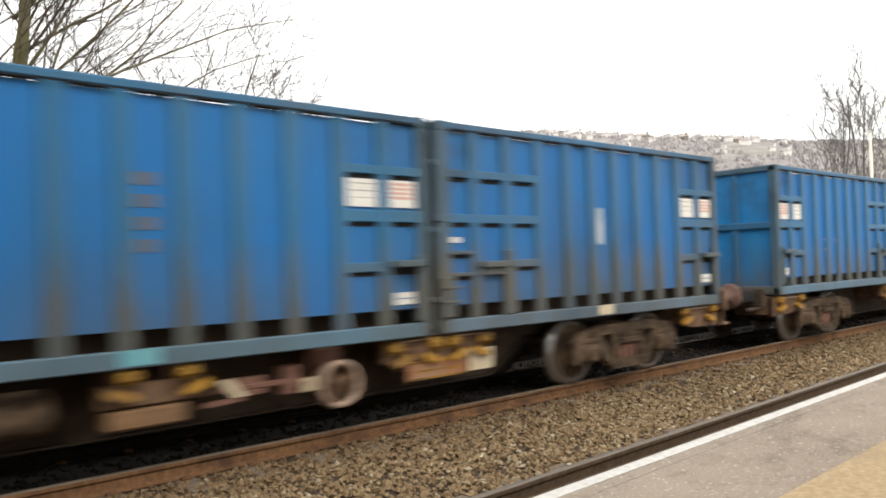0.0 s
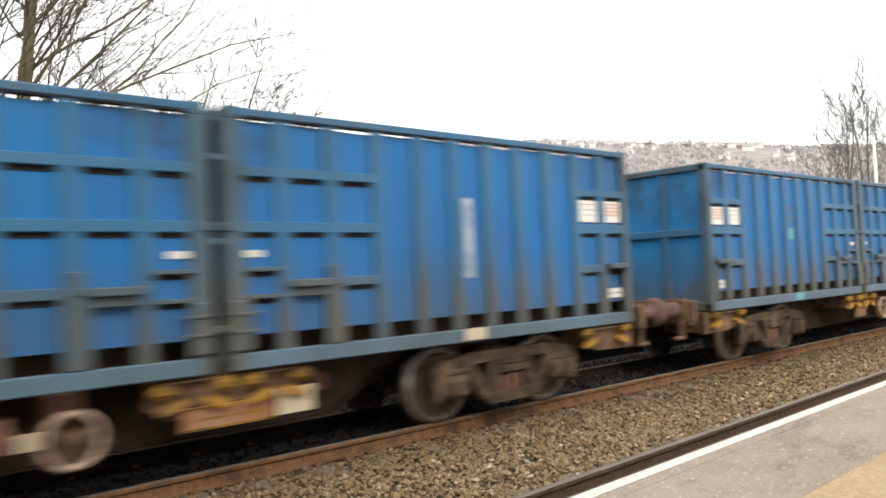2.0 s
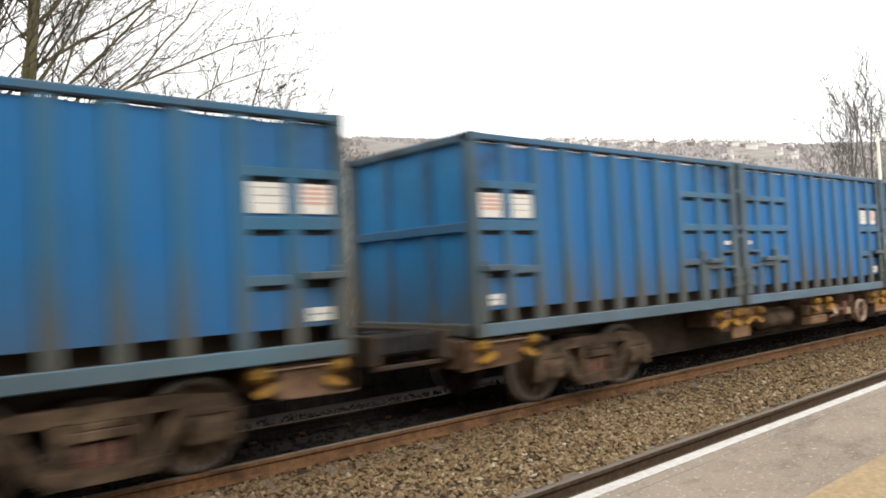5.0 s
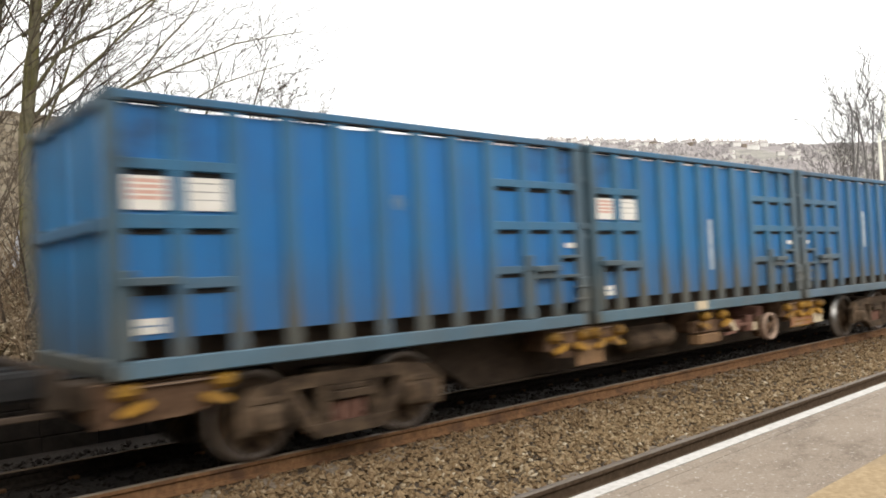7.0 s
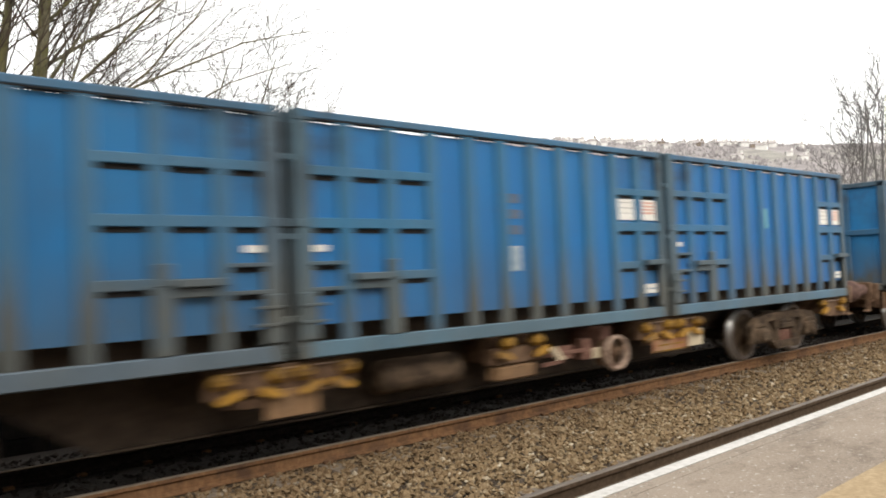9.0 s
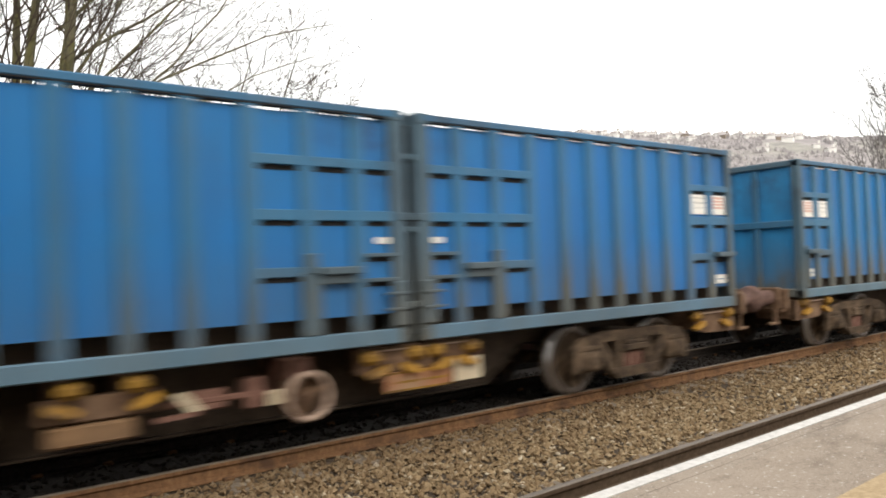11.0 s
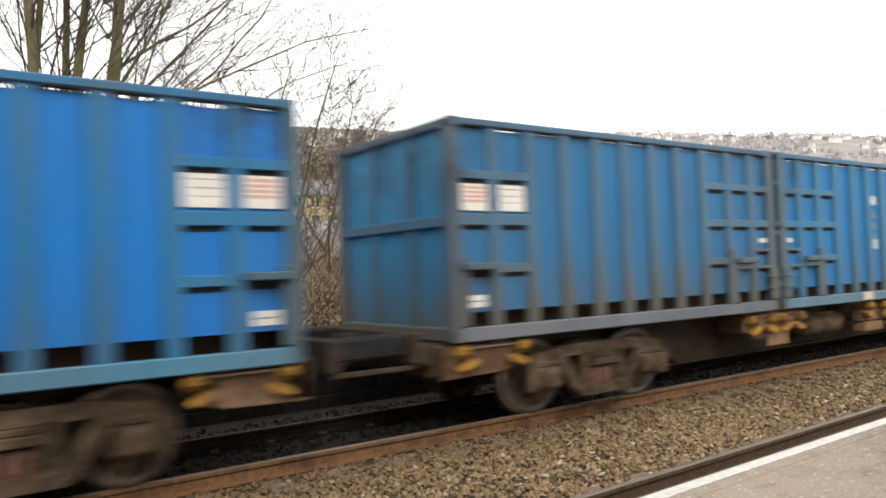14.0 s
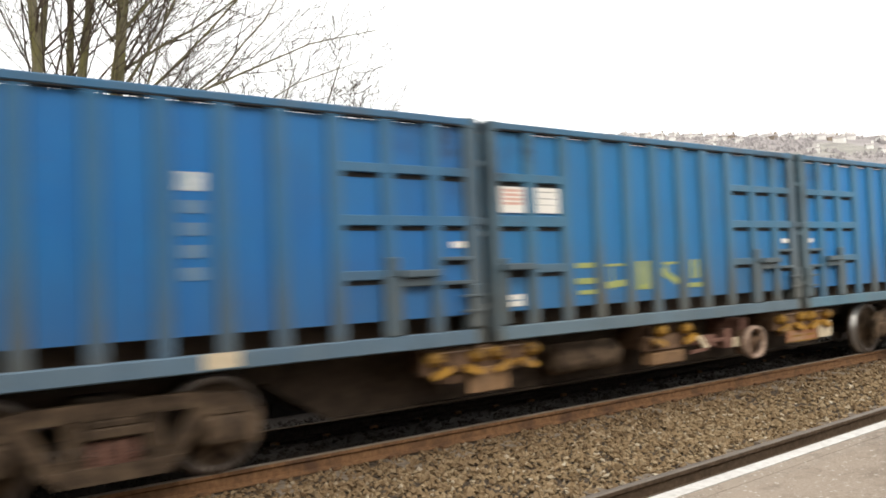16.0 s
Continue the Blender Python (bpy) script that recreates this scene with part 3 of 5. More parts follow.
def build_container(seen, gap):
    """An open-topped waste container: origin at its middle at rail level, plates end towards -x. seen: the long side (-1 or 1) that carries the small fittings; gap: the slit under the top rail."""
    c = thing("waste_container", "weathered blue steel ribbed waste container on a flat wagon", "container", "blue containers of the train")
    h = BOX_LENGTH / 2
    z0, z1, z2 = 0.966, 1.118, 1.275          # bottom rail, its top, foot of the side sheet
    zr = 3.27                 # head of the side sheet, foot of the top rail

    for s in (-1, 1):
        def b(x0, x1, d0, d1, za, zb, bevel=0.0, mat=0, bm=None):
            # x from the plates end; d: depth in from the rib face
            ya, yb = s * (SIDE - d0), s * (SIDE - d1)
            return box(bm or bmesh.new(), x0 - h, x1 - h, min(ya, yb), max(ya, yb), za, zb, bevel, mat)

        # side sheet, its head dipping a little between the ribs
        edges = [0.12] + list(RIBS) + [BOX_LENGTH - 0.12]
        head = []
        for i, (xa, xb) in enumerate(zip(edges, edges[1:])):
            dip = gap * (0.35, 0.9, 0.6, 1.1, 0.5)[(i * 3 + i // 4) % 5]
            lo = zr - 0.004 - dip
            head += [(xa - h + 0.002, zr - 0.003), (xa - h + 0.07, lo + 0.25 * dip), (xa - h + 0.16, lo), (xb - h - 0.2, lo + 0.2 * dip), (xb - h - 0.07, lo + 0.4 * dip), (xb - h - 0.002, zr - 0.003)]
        bm = prism(bmesh.new(), head + [(edges[-1] - h, z2), (edges[0] - h, z2)], s * (SIDE - 0.055), s * (SIDE - 0.075))
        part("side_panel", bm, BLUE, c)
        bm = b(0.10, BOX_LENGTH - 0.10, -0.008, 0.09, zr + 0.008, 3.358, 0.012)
        # thin dark strip below the rail: the shade of its lip, painted on
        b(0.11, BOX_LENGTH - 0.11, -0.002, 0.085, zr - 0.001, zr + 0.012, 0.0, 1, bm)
        part("top_rail", bm, (TOPRAIL, DARK), c, "dull blue square top rail with a painted shade line below")
        part("bottom_rail", b(0.13, BOX_LENGTH - 0.13, -0.012, 0.08, z0, z1, 0.012), RAILBLUE, c, "pale blue-grey bottom rail")
        # beam added behind the openings, to block light from the far side
        part("floor_beam", b(0.15, BOX_LENGTH - 0.15, 0.30, 0.36, 1.0, z2 + 0.02), SPINE, c, "dark beam added behind the openings to keep them dark")
        for x in RIBS:
            w, v = 0.062, 0.085
            bm = bmesh.new()
            ya, yb = s * SIDE, s * (SIDE - 0.056)
            vs = [[bm.verts.new((x - h + dx, y, z)) for dx, y in ((-v, yb), (-w, ya), (w, ya), (v, yb))] for z in (z1 - 0.002, zr + 0.002)]
            fs = [bm.faces.new((vs[0][i], vs[0][i + 1], vs[1][i + 1], vs[1][i])) for i in range(3)]
            fs += [bm.faces.new(vs[0]), bm.faces.new(vs[1]), bm.faces.new((vs[0][0], vs[0][3], vs[1][3], vs[1][0]))]
            bmesh.ops.recalc_face_normals(bm, faces=fs)
            part("rib", bm, RIB, c)
        for xa, xb in ((0.0, 0.135), (BOX_LENGTH - 0.20, BOX_LENGTH)):
            bm = b(xa, xb, 0.0, 0.15, z0, 3.355, 0.014)
            b(xa, xb, -0.006, 0.16, z0 - 0.002, z0 + 0.13, 0.01, 0, bm)
            b(xa, xb, -0.006, 0.16, 3.25, 3.368, 0.01, 0, bm)
            part("corner_post", bm, POST, c, "grimy grey corner post")
        # plates end
        for za, zb in ((2.705, 2.80), (2.205, 2.33)):
            part("cross_bar", b(0.13, 1.09, 0.006, 0.06, za, zb, 0.008), RIB, c)
        part("cross_bar", b(0.65, 1.09, 0.006, 0.06, 1.685, 1.785, 0.008), RIB, c)
        bm = b(0.11, 0.56, -0.10, 0.06, 1.725, 1.80, 0.01)
        b(0.12, 0.20, -0.035, 0.02, 1.14, 1.86, 0.01, 0, bm)
        part("step_handle", bm, POST, c, "grey protruding step bar")
        sign = lambda *a: printed_plate(s, h, *a)
        part("warning_sign", sign(0.17, 0.525, 2.365, 2.655, (0.20, 0.495), [(2.452 + i * 0.048, 2.484 + i * 0.048) for i in range(4)], 0.030), (SIGNWHITE, SIGNRED), c, "white notice with faded red bars")
        part("notice_plate", sign(0.68, 1.055, 2.365, 2.655, (0.71, 1.0), [(2.455, 2.463), (2.525, 2.537), (2.600, 2.612)], 0.030), (SIGNWHITE, SIGNGREY), c, "white plate with grey unreadable print")
        part("number_plate", sign(0.20, 0.46, 1.325, 1.455, (0.24, 0.42), [(1.383, 1.398)], 0.040), (SIGNWHITE, MARKFAINT), c, "small white data plate")
        # slots: flat dark strips painted below each bar, as its shade
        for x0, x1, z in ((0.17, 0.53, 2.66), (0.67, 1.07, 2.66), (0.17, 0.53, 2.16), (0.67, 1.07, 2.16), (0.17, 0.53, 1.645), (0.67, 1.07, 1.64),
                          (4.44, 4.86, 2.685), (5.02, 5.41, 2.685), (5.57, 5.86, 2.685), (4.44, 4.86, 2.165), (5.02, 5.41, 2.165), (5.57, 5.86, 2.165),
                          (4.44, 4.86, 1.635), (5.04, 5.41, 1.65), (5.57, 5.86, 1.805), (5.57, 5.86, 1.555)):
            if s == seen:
                part("slot", b(x0, x1, 0.047, 0.054, z, z + 0.045), DARK, c, "dark strip under a bar, its shade painted on")
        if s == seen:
            part("slot", b(0.17, 0.53, 0.047, 0.0545, 1.69, 1.724), DARK, c, "dark strip painted as shade under the step bar")
        # door end
        for za, zb in ((2.73, 2.825), (2.21, 2.315)):
            part("cross_bar", b(4.36, BOX_LENGTH - 0.15, 0.006, 0.06, za, zb, 0.008), RIB, c)
        part("cross_bar", b(4.36, 4.87, 0.006, 0.06, 1.68, 1.775, 0.008), RIB, c)
        if s != seen:
            continue
        for z in (1.85, 1.60):
            part("cross_bar", b(5.55, BOX_LENGTH - 0.15, -0.015, 0.06, z, z + 0.04, 0.006), POST, c)
        bm = b(5.00, 5.45, -0.09, 0.06, 1.69, 1.765, 0.01)
        b(5.03, 5.42, -0.03, 0.05, 1.60, 1.69, 0.01, 0, bm)
        part("door_handle", bm, POST, c, "grey protruding door lock bar")
        bm = b(4.83, 5.04, -0.02, 0.05, z1, 1.72, 0.01)
        b(4.87, 5.01, -0.03, 0.05, 1.70, 1.90, 0.012, 0, bm)
        part("lock_plate", bm, POST, c, "brown-stained lock plate over a rib")
        part("door_sticker", b(5.70, 5.86, 0.040, 0.053, 1.985, 2.05), SIGNWHITE, c, "small white sticker")
        part("door_hinge", b(BOX_LENGTH - 0.10, BOX_LENGTH + 0.03, -0.02, 0.03, 2.22, 2.30, 0.008), POST, c)
        bm = b(BOX_LENGTH - 0.22, BOX_LENGTH - 0.02, -0.035, 0.02, 1.14, 1.60, 0.012)
        b(BOX_LENGTH - 0.30, BOX_LENGTH - 0.02, -0.05, 0.0, 1.30, 1.33, 0.005, 0, bm)
        b(BOX_LENGTH - 0.30, BOX_LENGTH - 0.02, -0.05, 0.0, 1.46, 1.49, 0.005, 0, bm)
        part("door_latch", bm, POST, c, "grimy rust-streaked door latch")
    # ends
    for e in (-1, 1):
        def eb(y0, y1, d0, d1, za, zb, bevel=0.0, bm=None):
            xa, xb = e * (h - d0), e * (h - d1)
            return box(bm or bmesh.new(), min(xa, xb), max(xa, xb), y0, y1, za, zb, bevel)
        w = SIDE - 0.15
        # door end painted black, as the shade in the gap between containers
        part("end_panel", eb(-w, w, 0.07, 0.09, 1.10, 3.27), END_LIT_PAINT if e < 0 else DARK, c, "" if e < 0 else "tail door painted black for the dark gap between containers")
        if e > 0:
            for s in (-1, 1):
                # black strips added, to darken that gap further
                part("door_seal", eb(min(s * 1.02, s * 1.17), max(s * 1.02, s * 1.17), -0.05, 0.02, 1.02, 3.24, 0.01), DARK, c, "black strip added to darken the gap between containers")
                for z in (1.32, 2.10, 2.86):
                    part("door_clasp", eb(min(s * 1.10, s * 1.235), max(s * 1.10, s * 1.235), -0.055, 0.03, z, z + 0.06, 0.01), POST, c, "grimy door clasp")
        part("end_rail", eb(-w, w, 0.0, 0.09, 3.26, 3.364, 0.012), POST, c, "brown-stained end rail")
        part("end_bar", eb(-w, w, 0.01, 0.075, 2.20, 2.32, 0.01), RIB, c)
        part("end_sill", eb(-w, w, 0.0, 0.10, 0.976, 1.12, 0.012), POST, c)
        for y in (-0.42, 0.42):
            part("end_rib", eb(y - 0.06, y + 0.06, 0.02, 0.075, 1.12, 3.26, 0.015), RIB, c)
    part("container_floor", boxes((-h + 0.1, h - 0.1, -SIDE + 0.08, SIDE - 0.08, z2 - 0.01, z2 + 0.03)), SPINE, c)
    return c


def build_bogie(parent, x):
    bogie = new("bogie")
    bogie.parent = parent
    bogie.location = (x, 0, 0)
    for s in (-1, 1):
        y0, y1 = s * 1.00, s * 1.10
        bm = bmesh.new()
        prism(bm, [(-1.20, 0.30), (-1.22, 0.60), (-1.06, 0.74), (-0.60, 0.80), (0.60, 0.80), (1.06, 0.74), (1.22, 0.60), (1.20, 0.30), (1.12, 0.30), (1.10, 0.58), (0.74, 0.60), (0.62, 0.665), (-0.62, 0.665), (-0.74, 0.60), (-1.10, 0.58), (-1.12, 0.30)], y0, y1)
        prism(bm, [(-0.80, 0.66), (-0.62, 0.66), (-0.36, 0.27), (-0.50, 0.23)], y0, y1 - s * 0.01)
        prism(bm, [(0.80, 0.66), (0.62, 0.66), (0.36, 0.27), (0.50, 0.23)], y0, y1 - s * 0.01)
        prism(bm, [(-0.52, 0.30), (0.52, 0.30), (0.40, 0.17), (-0.40, 0.17)], y0 - s * 0.02, y1 + s * 0.03)
        box(bm, -0.36, -0.26, min(y0, y1), max(y0, y1), 0.28, 0.68)
        box(bm, 0.26, 0.36, min(y0, y1), max(y0, y1), 0.28, 0.68)
        part("side_frame", bm, BOGIE, bogie, "cast bogie side frame caked in brown dirt")
        for dx in (-0.13, 0.0, 0.13):
            bm = bmesh.new()
            rings = []
            for i in range(7):
                rings += [(0.30 + i * 0.030, 0.058), (0.315 + i * 0.030, 0.045)]
            lathe(bm, rings, "z", (dx, s * 1.05, 0), 10)
            part("spring", bm, REDRUST, bogie, "rusty coil spring")
        part("bolster_end", boxes((-0.24, 0.24, s * 1.06 - 0.09, s * 1.06 + 0.09, 0.515, 0.60), (-0.20, 0.20, s * 1.06 - 0.07, s * 1.06 + 0.07, 0.60, 0.66), bevel=0.012), BOGIE, bogie)
        for ax in (-0.92, 0.92):
            bm = boxes((ax - 0.18, ax + 0.18, min(s * 0.93, s * 1.15), max(s * 0.93, s * 1.15), 0.31, 0.57), (ax - 0.13, ax + 0.13, min(s * 0.96, s * 1.12), max(s * 0.96, s * 1.12), 0.55, 0.66), bevel=0.035)
            box(bm, ax - 0.14, ax + 0.14, min(s * 1.10, s * 1.155), max(s * 1.10, s * 1.155), 0.53, 0.555, 0.006)
            lathe(bm, [(s * 1.12, 0.13), (s * 1.19, 0.12), (s * 1.21, 0.08)], "y", (ax, 0, 0.44), 16)
            part("axle_box", bm, BOGIE, bogie)
    part("bogie_bolster", boxes((-0.20, 0.20, -1.0, 1.0, 0.50, 0.80), bevel=0.02), SPINE, bogie)
    for ax in (-0.92, 0.92):
        half = [(0.0, 0.085), (0.62, 0.09), (0.66, 0.16), (0.68, 0.36), (0.665, 0.40), (0.665, 0.475), (0.70, 0.47), (0.712, 0.445), (0.805, 0.435), (0.812, 0.42), (0.812, 0.375), (0.79, 0.365), (0.775, 0.30), (0.79, 0.17), (0.86, 0.14), (0.90, 0.10), (0.95, 0.09)]
        rings = [(-d, r) for d, r in half[:0:-1]] + half
        bm = lathe(bmesh.new(), rings, "y", (0, 0, 0), 36)
        for f in bm.faces:
            polished = all(0.70 < abs(v.co.y) < 0.808 and math.hypot(v.co.x, v.co.z) > 0.43 for v in f.verts)
            f.material_index = 2 if polished else 0 if min(math.hypot(v.co.x, v.co.z) for v in f.verts) > 0.36 else 1
        w = part("wheelset", bm, (TREAD, BOGIE, POLISHED), bogie, "steel wheelset with worn bright rims")
        w.location = (ax, 0, 0.44)
    return bogie


def build_wagon():
    """A flat wagon for three containers: origin at its middle at rail level. The handwheel stands in the +x half, on both sides."""
    w = thing("container_flat_wagon", "rusty brown container flat wagon with yellow twistlocks", "wagon", "flat wagons of the train")

    def X(rel):
        return rel - 9.15
    # spine: two fishbelly webs and flanges
    for s in (-1, 1):
        bm = bmesh.new()
        y = s * 0.42
        web = [(X(-0.46), 0.93), (X(18.76), 0.93), (X(18.76), 0.70), (X(14.5), 0.70), (X(13.8), 0.27), (X(4.5), 0.27), (X(3.8), 0.70), (X(-0.46), 0.70)]
        prism(bm, web, y - 0.012, y + 0.012)
        prism(bm, [(X(14.5), 0.70), (X(13.8), 0.27), (X(4.5), 0.27), (X(3.8), 0.70), (X(3.8), 0.68), (X(4.5), 0.25), (X(13.8), 0.25), (X(14.5), 0.68)], y - 0.10, y + 0.10)
        box(bm, X(-0.46), X(18.76), y - 0.11, y + 0.11, 0.93, 0.955)
        part("spine_beam", bm, SPINE, w, "dark brown fishbelly spine beam")
    part("deck", boxes((X(-0.41), X(18.71), -0.55, 0.55, 0.956, 0.968)), DARK, w)

    def lock(rel, s, z=0.80, flip=1):
        """A yellow folded twistlock with its lower flap."""
        bm = box(bmesh.new(), X(rel) - 0.095, X(rel) + 0.095, s * 1.16 - 0.09, s * 1.16 + 0.09, z - 0.035, z + 0.11, 0.048, 1)
        z -= 0.025
        a = X(rel) + flip * 0.07
        prism(bm, [(a - 0.10, z - 0.125 - flip * 0.025), (a + 0.08, z - 0.125 + flip * 0.025), (a + 0.12, z - 0.085 + flip * 0.03), (a + 0.08, z - 0.045 + flip * 0.03), (a - 0.08, z - 0.045 - flip * 0.03), (a - 0.13, z - 0.085 - flip * 0.03)], s * 1.14, s * 1.22)
        part("twistlock", bm, (YELLOW, KNOB), w, "yellow-painted container twistlock")

    for s in (-1, 1):
        ys = lambda a, b: (min(s * a, s * b), max(s * a, s * b))
        # end bolsters, brackets at the seams
        for rel, d in ((-0.12, 1), (18.42, -1)):
            bm = bmesh.new()
            prism(bm, [(X(rel + d * u), z) for u, z in ((-0.05, 0.93), (0.98, 0.93), (0.98, 0.66), (0.70, 0.60), (-0.05, 0.58))], s * 1.06, s * 1.13)
            box(bm, min(X(rel - d * 0.05), X(rel + d * 0.12)), max(X(rel - d * 0.05), X(rel + d * 0.12)), *ys(0.4, 1.13), 0.60, 0.93, 0.01)
            box(bm, min(X(rel + d * 0.80), X(rel + d * 0.96)), max(X(rel + d * 0.80), X(rel + d * 0.96)), *ys(0.4, 1.13), 0.66, 0.93, 0.01)
            part("end_bracket", bm, RUST, w, "rusty end bracket")
            lock(rel + d * 0.17, s, 0.83, d)
            lock(rel + d * 1.02, s, 0.83, -d)
            part("bracket_rod", boxes((min(X(rel + d * 0.2), X(rel + d * 1.0)), max(X(rel + d * 0.2), X(rel + d * 1.0)), *ys(1.14, 1.17), 0.885, 0.905)), HANDWHEEL, w)
        for place in (6.05, 12.42):
            rel = place if s < 0 else 18.3 - place
            bm = boxes((X(rel - 0.78), X(rel + 0.74), *ys(1.00, 1.12), 0.66, 0.93), (X(rel - 0.5), X(rel - 0.35), *ys(0.4, 1.1), 0.62, 0.93), (X(rel + 0.35), X(rel + 0.5), *ys(0.4, 1.1), 0.62, 0.93), bevel=0.014)
            prism(bm, [(X(rel - 0.60), 0.66), (X(rel - 0.20), 0.66), (X(rel - 0.30), 0.55), (X(rel - 0.60), 0.57)], s * 1.02, s * 1.10)
            part("seam_bracket", bm, RUST, w, "rusty bracket under a container joint")
            for a, f in ((-0.68, 1), (-0.13, -1), (0.14, 1), (0.64, -1)):
                lock(rel + (a if s < 0 else -a), s, 0.80, f if s < 0 else -f)
        def span(a, b):
            # the same order is read from either side of the line
            return (X(a), X(b)) if s < 0 else (X(18.3 - b), X(18.3 - a))
        part("hanging_plate", boxes((*span(5.81, 6.36), *ys(1.125, 1.15), 0.43, 0.70), bevel=0.008), TAN, w, "tan steel plate under a container joint")
        part("hanging_plate", boxes((*span(11.91, 12.79), *ys(1.13, 1.145), 0.45, 0.66), bevel=0.006), ORANGE, w, "orange-tan data panel")
        part("label_panel", boxes((*span(12.83, 13.21), *ys(1.13, 1.15), 0.47, 0.72), bevel=0.006), CREAM, w, "cream wagon label panel")
        lines = boxes((*span(11.92, 12.78), *ys(1.145, 1.148), 0.635, 0.655), (*span(11.92, 12.78), *ys(1.145, 1.148), 0.455, 0.475), bevel=0.0)
        box(lines, *span(12.05, 12.35), *ys(1.145, 1.148), 0.535, 0.56)
        box(lines, *span(12.42, 12.70), *ys(1.145, 1.148), 0.535, 0.56)
        part("panel_border", lines, KNOB, w, "yellow border and bars on the orange panel")
        part("spine_plate", boxes((*span(13.52, 13.72), *ys(0.56, 0.58), 0.55, 0.74), bevel=0.006), REDRUST, w, "small pinkish plate on the spine beam")
        for place in (6.05, 12.42):
            part("lock_rod", boxes((*span(place - 0.62, place + 0.62), *ys(1.125, 1.14), 0.885, 0.90)), HANDWHEEL, w, "pale rod behind the twistlocks")
        # middle bracket, box, tank, brake rigging and handwheel
        bm = boxes((X(8.75), X(9.65), *ys(0.95, 1.10), 0.60, 0.80), bevel=0.014)
        for a in (8.9, 9.4):
            part("bracket_arm", boxes((X(a), X(a + 0.15), *ys(0.4, 0.97), 0.60, 0.93), bevel=0.014), RUST, w)
        part("centre_bracket", bm, RUST, w, "rusty middle bracket")
        lock(8.95, s, 0.83, -1)
        lock(9.45, s, 0.83, 1)
        part("valve_box", boxes((X(8.80), X(9.45), *ys(0.93, 1.14), 0.42, 0.585), bevel=0.02), TAN, w, "tan brake valve box")
        if s < 0:
            bm = bmesh.new()
            lathe(bm, [(X(7.25), 0.10), (X(7.30), 0.17), (X(7.36), 0.19), (X(8.34), 0.19), (X(8.40), 0.17), (X(8.45), 0.10)], "x", (0, s * 0.80, 0.62), 20)
            part("air_tank", bm, BOGIE, w, "dirt-brown air reservoir")
        bm = boxes((X(9.75), X(10.65), *ys(1.03, 1.07), 0.60, 0.66), (X(9.95), X(10.25), *ys(0.96, 1.06), 0.54, 0.72), (X(10.45), X(10.60), *ys(0.90, 1.08), 0.50, 0.78), bevel=0.014)
        prism(bm, [(X(9.62), 0.50), (X(9.98), 0.52), (X(9.98), 0.56), (X(9.62), 0.545)], s * 1.08, s * 1.12)
        part("brake_linkage", bm, REDRUST, w, "red-oxide brake linkage")
        bm = bmesh.new()
        prism(bm, [(X(9.76), 0.72), (X(9.86), 0.74), (X(10.02), 0.56), (X(9.92), 0.54)], s * 1.09, s * 1.115)
        part("brake_lever", bm, CREAM, w, "pale brake lever")
        part("brake_tag", boxes((X(10.66), X(10.80), *ys(1.04, 1.06), 0.50, 0.64), bevel=0.005), CREAM, w)
        # handwheel: rim and spokes round a short shaft
        bm = bmesh.new()
        rr, cx, cz = 0.215, X(11.02), 0.55
        n_u, n_v = 28, 6
        ring = [[bm.verts.new((cx + (rr + 0.03 * math.cos(v)) * math.cos(u), s * 1.16 + 0.055 * math.sin(v), cz + (rr + 0.03 * math.cos(v)) * math.sin(u))) for v in [math.tau * j / n_v for j in range(n_v)]] for u in [math.tau * i / n_u for i in range(n_u)]]
        fs = [bm.faces.new((ring[i][j], ring[(i + 1) % n_u][j], ring[(i + 1) % n_u][(j + 1) % n_v], ring[i][(j + 1) % n_v])) for i in range(n_u) for j in range(n_v)]
        bmesh.ops.recalc_face_normals(bm, faces=fs)
        for f in fs:
            f.smooth = True
        part("handwheel", bm, HANDWHEEL, w, "cream-painted brake handwheel")
        bm = bmesh.new()
        for k in range(3):
            a = math.tau * k / 3 + 0.4
            ca, sa = math.cos(a), math.sin(a)
            prism(bm, [(cx + u * ca - v * sa, cz + u * sa + v * ca) for u, v in ((0, -0.022), (rr, -0.018), (rr, 0.018), (0, 0.022))], s * 1.135, s * 1.16)
        lathe(bm, [(s * 0.85, 0.04), (s * 1.19, 0.04)], "y", (cx, 0, cz), 12)
        lathe(bm, [(s * 0.95, 0.19), (s * 1.06, 0.19)], "y", (cx - 0.03, 0, cz), 20)
        part("handwheel_hub", bm, RUST, w)
        part("handwheel_bracket", boxes((X(10.9), X(11.15), *ys(0.45, 1.0), 0.48, 0.90), bevel=0.015), REDRUST, w)
    # outer end: headstock, long buffers, screw coupling; inner end: a close drawbar with dark side blocks
    x = X(18.76)
    part("headstock", boxes((x - 0.05, x + 0.05, -1.15, 1.15, 0.80, 1.14), (x - 0.44, x - 0.16, -0.95, 0.95, 0.72, 0.95), bevel=0.015), RUST, w, "rusty headstock beam")
    for s in (-1, 1):
        bm = bmesh.new()
        lathe(bm, [(x + 0.05, 0.15), (x + 0.09, 0.15), (x + 0.10, 0.125), (x + 0.38, 0.125), (x + 0.39, 0.095), (x + 0.59, 0.095), (x + 0.61, 0.20), (x + 0.675, 0.225), (x + 0.692, 0.20)], "x", (0, s * 0.865, 1.00), 20)
        part("buffer", bm, PINK, w, "dusty red-brown buffer")
        part("buffer_bracket", boxes((x + 0.05, x + 0.13, s * 0.865 - 0.19, s * 0.865 + 0.19, 0.78, 1.17), bevel=0.02), RUST, w)
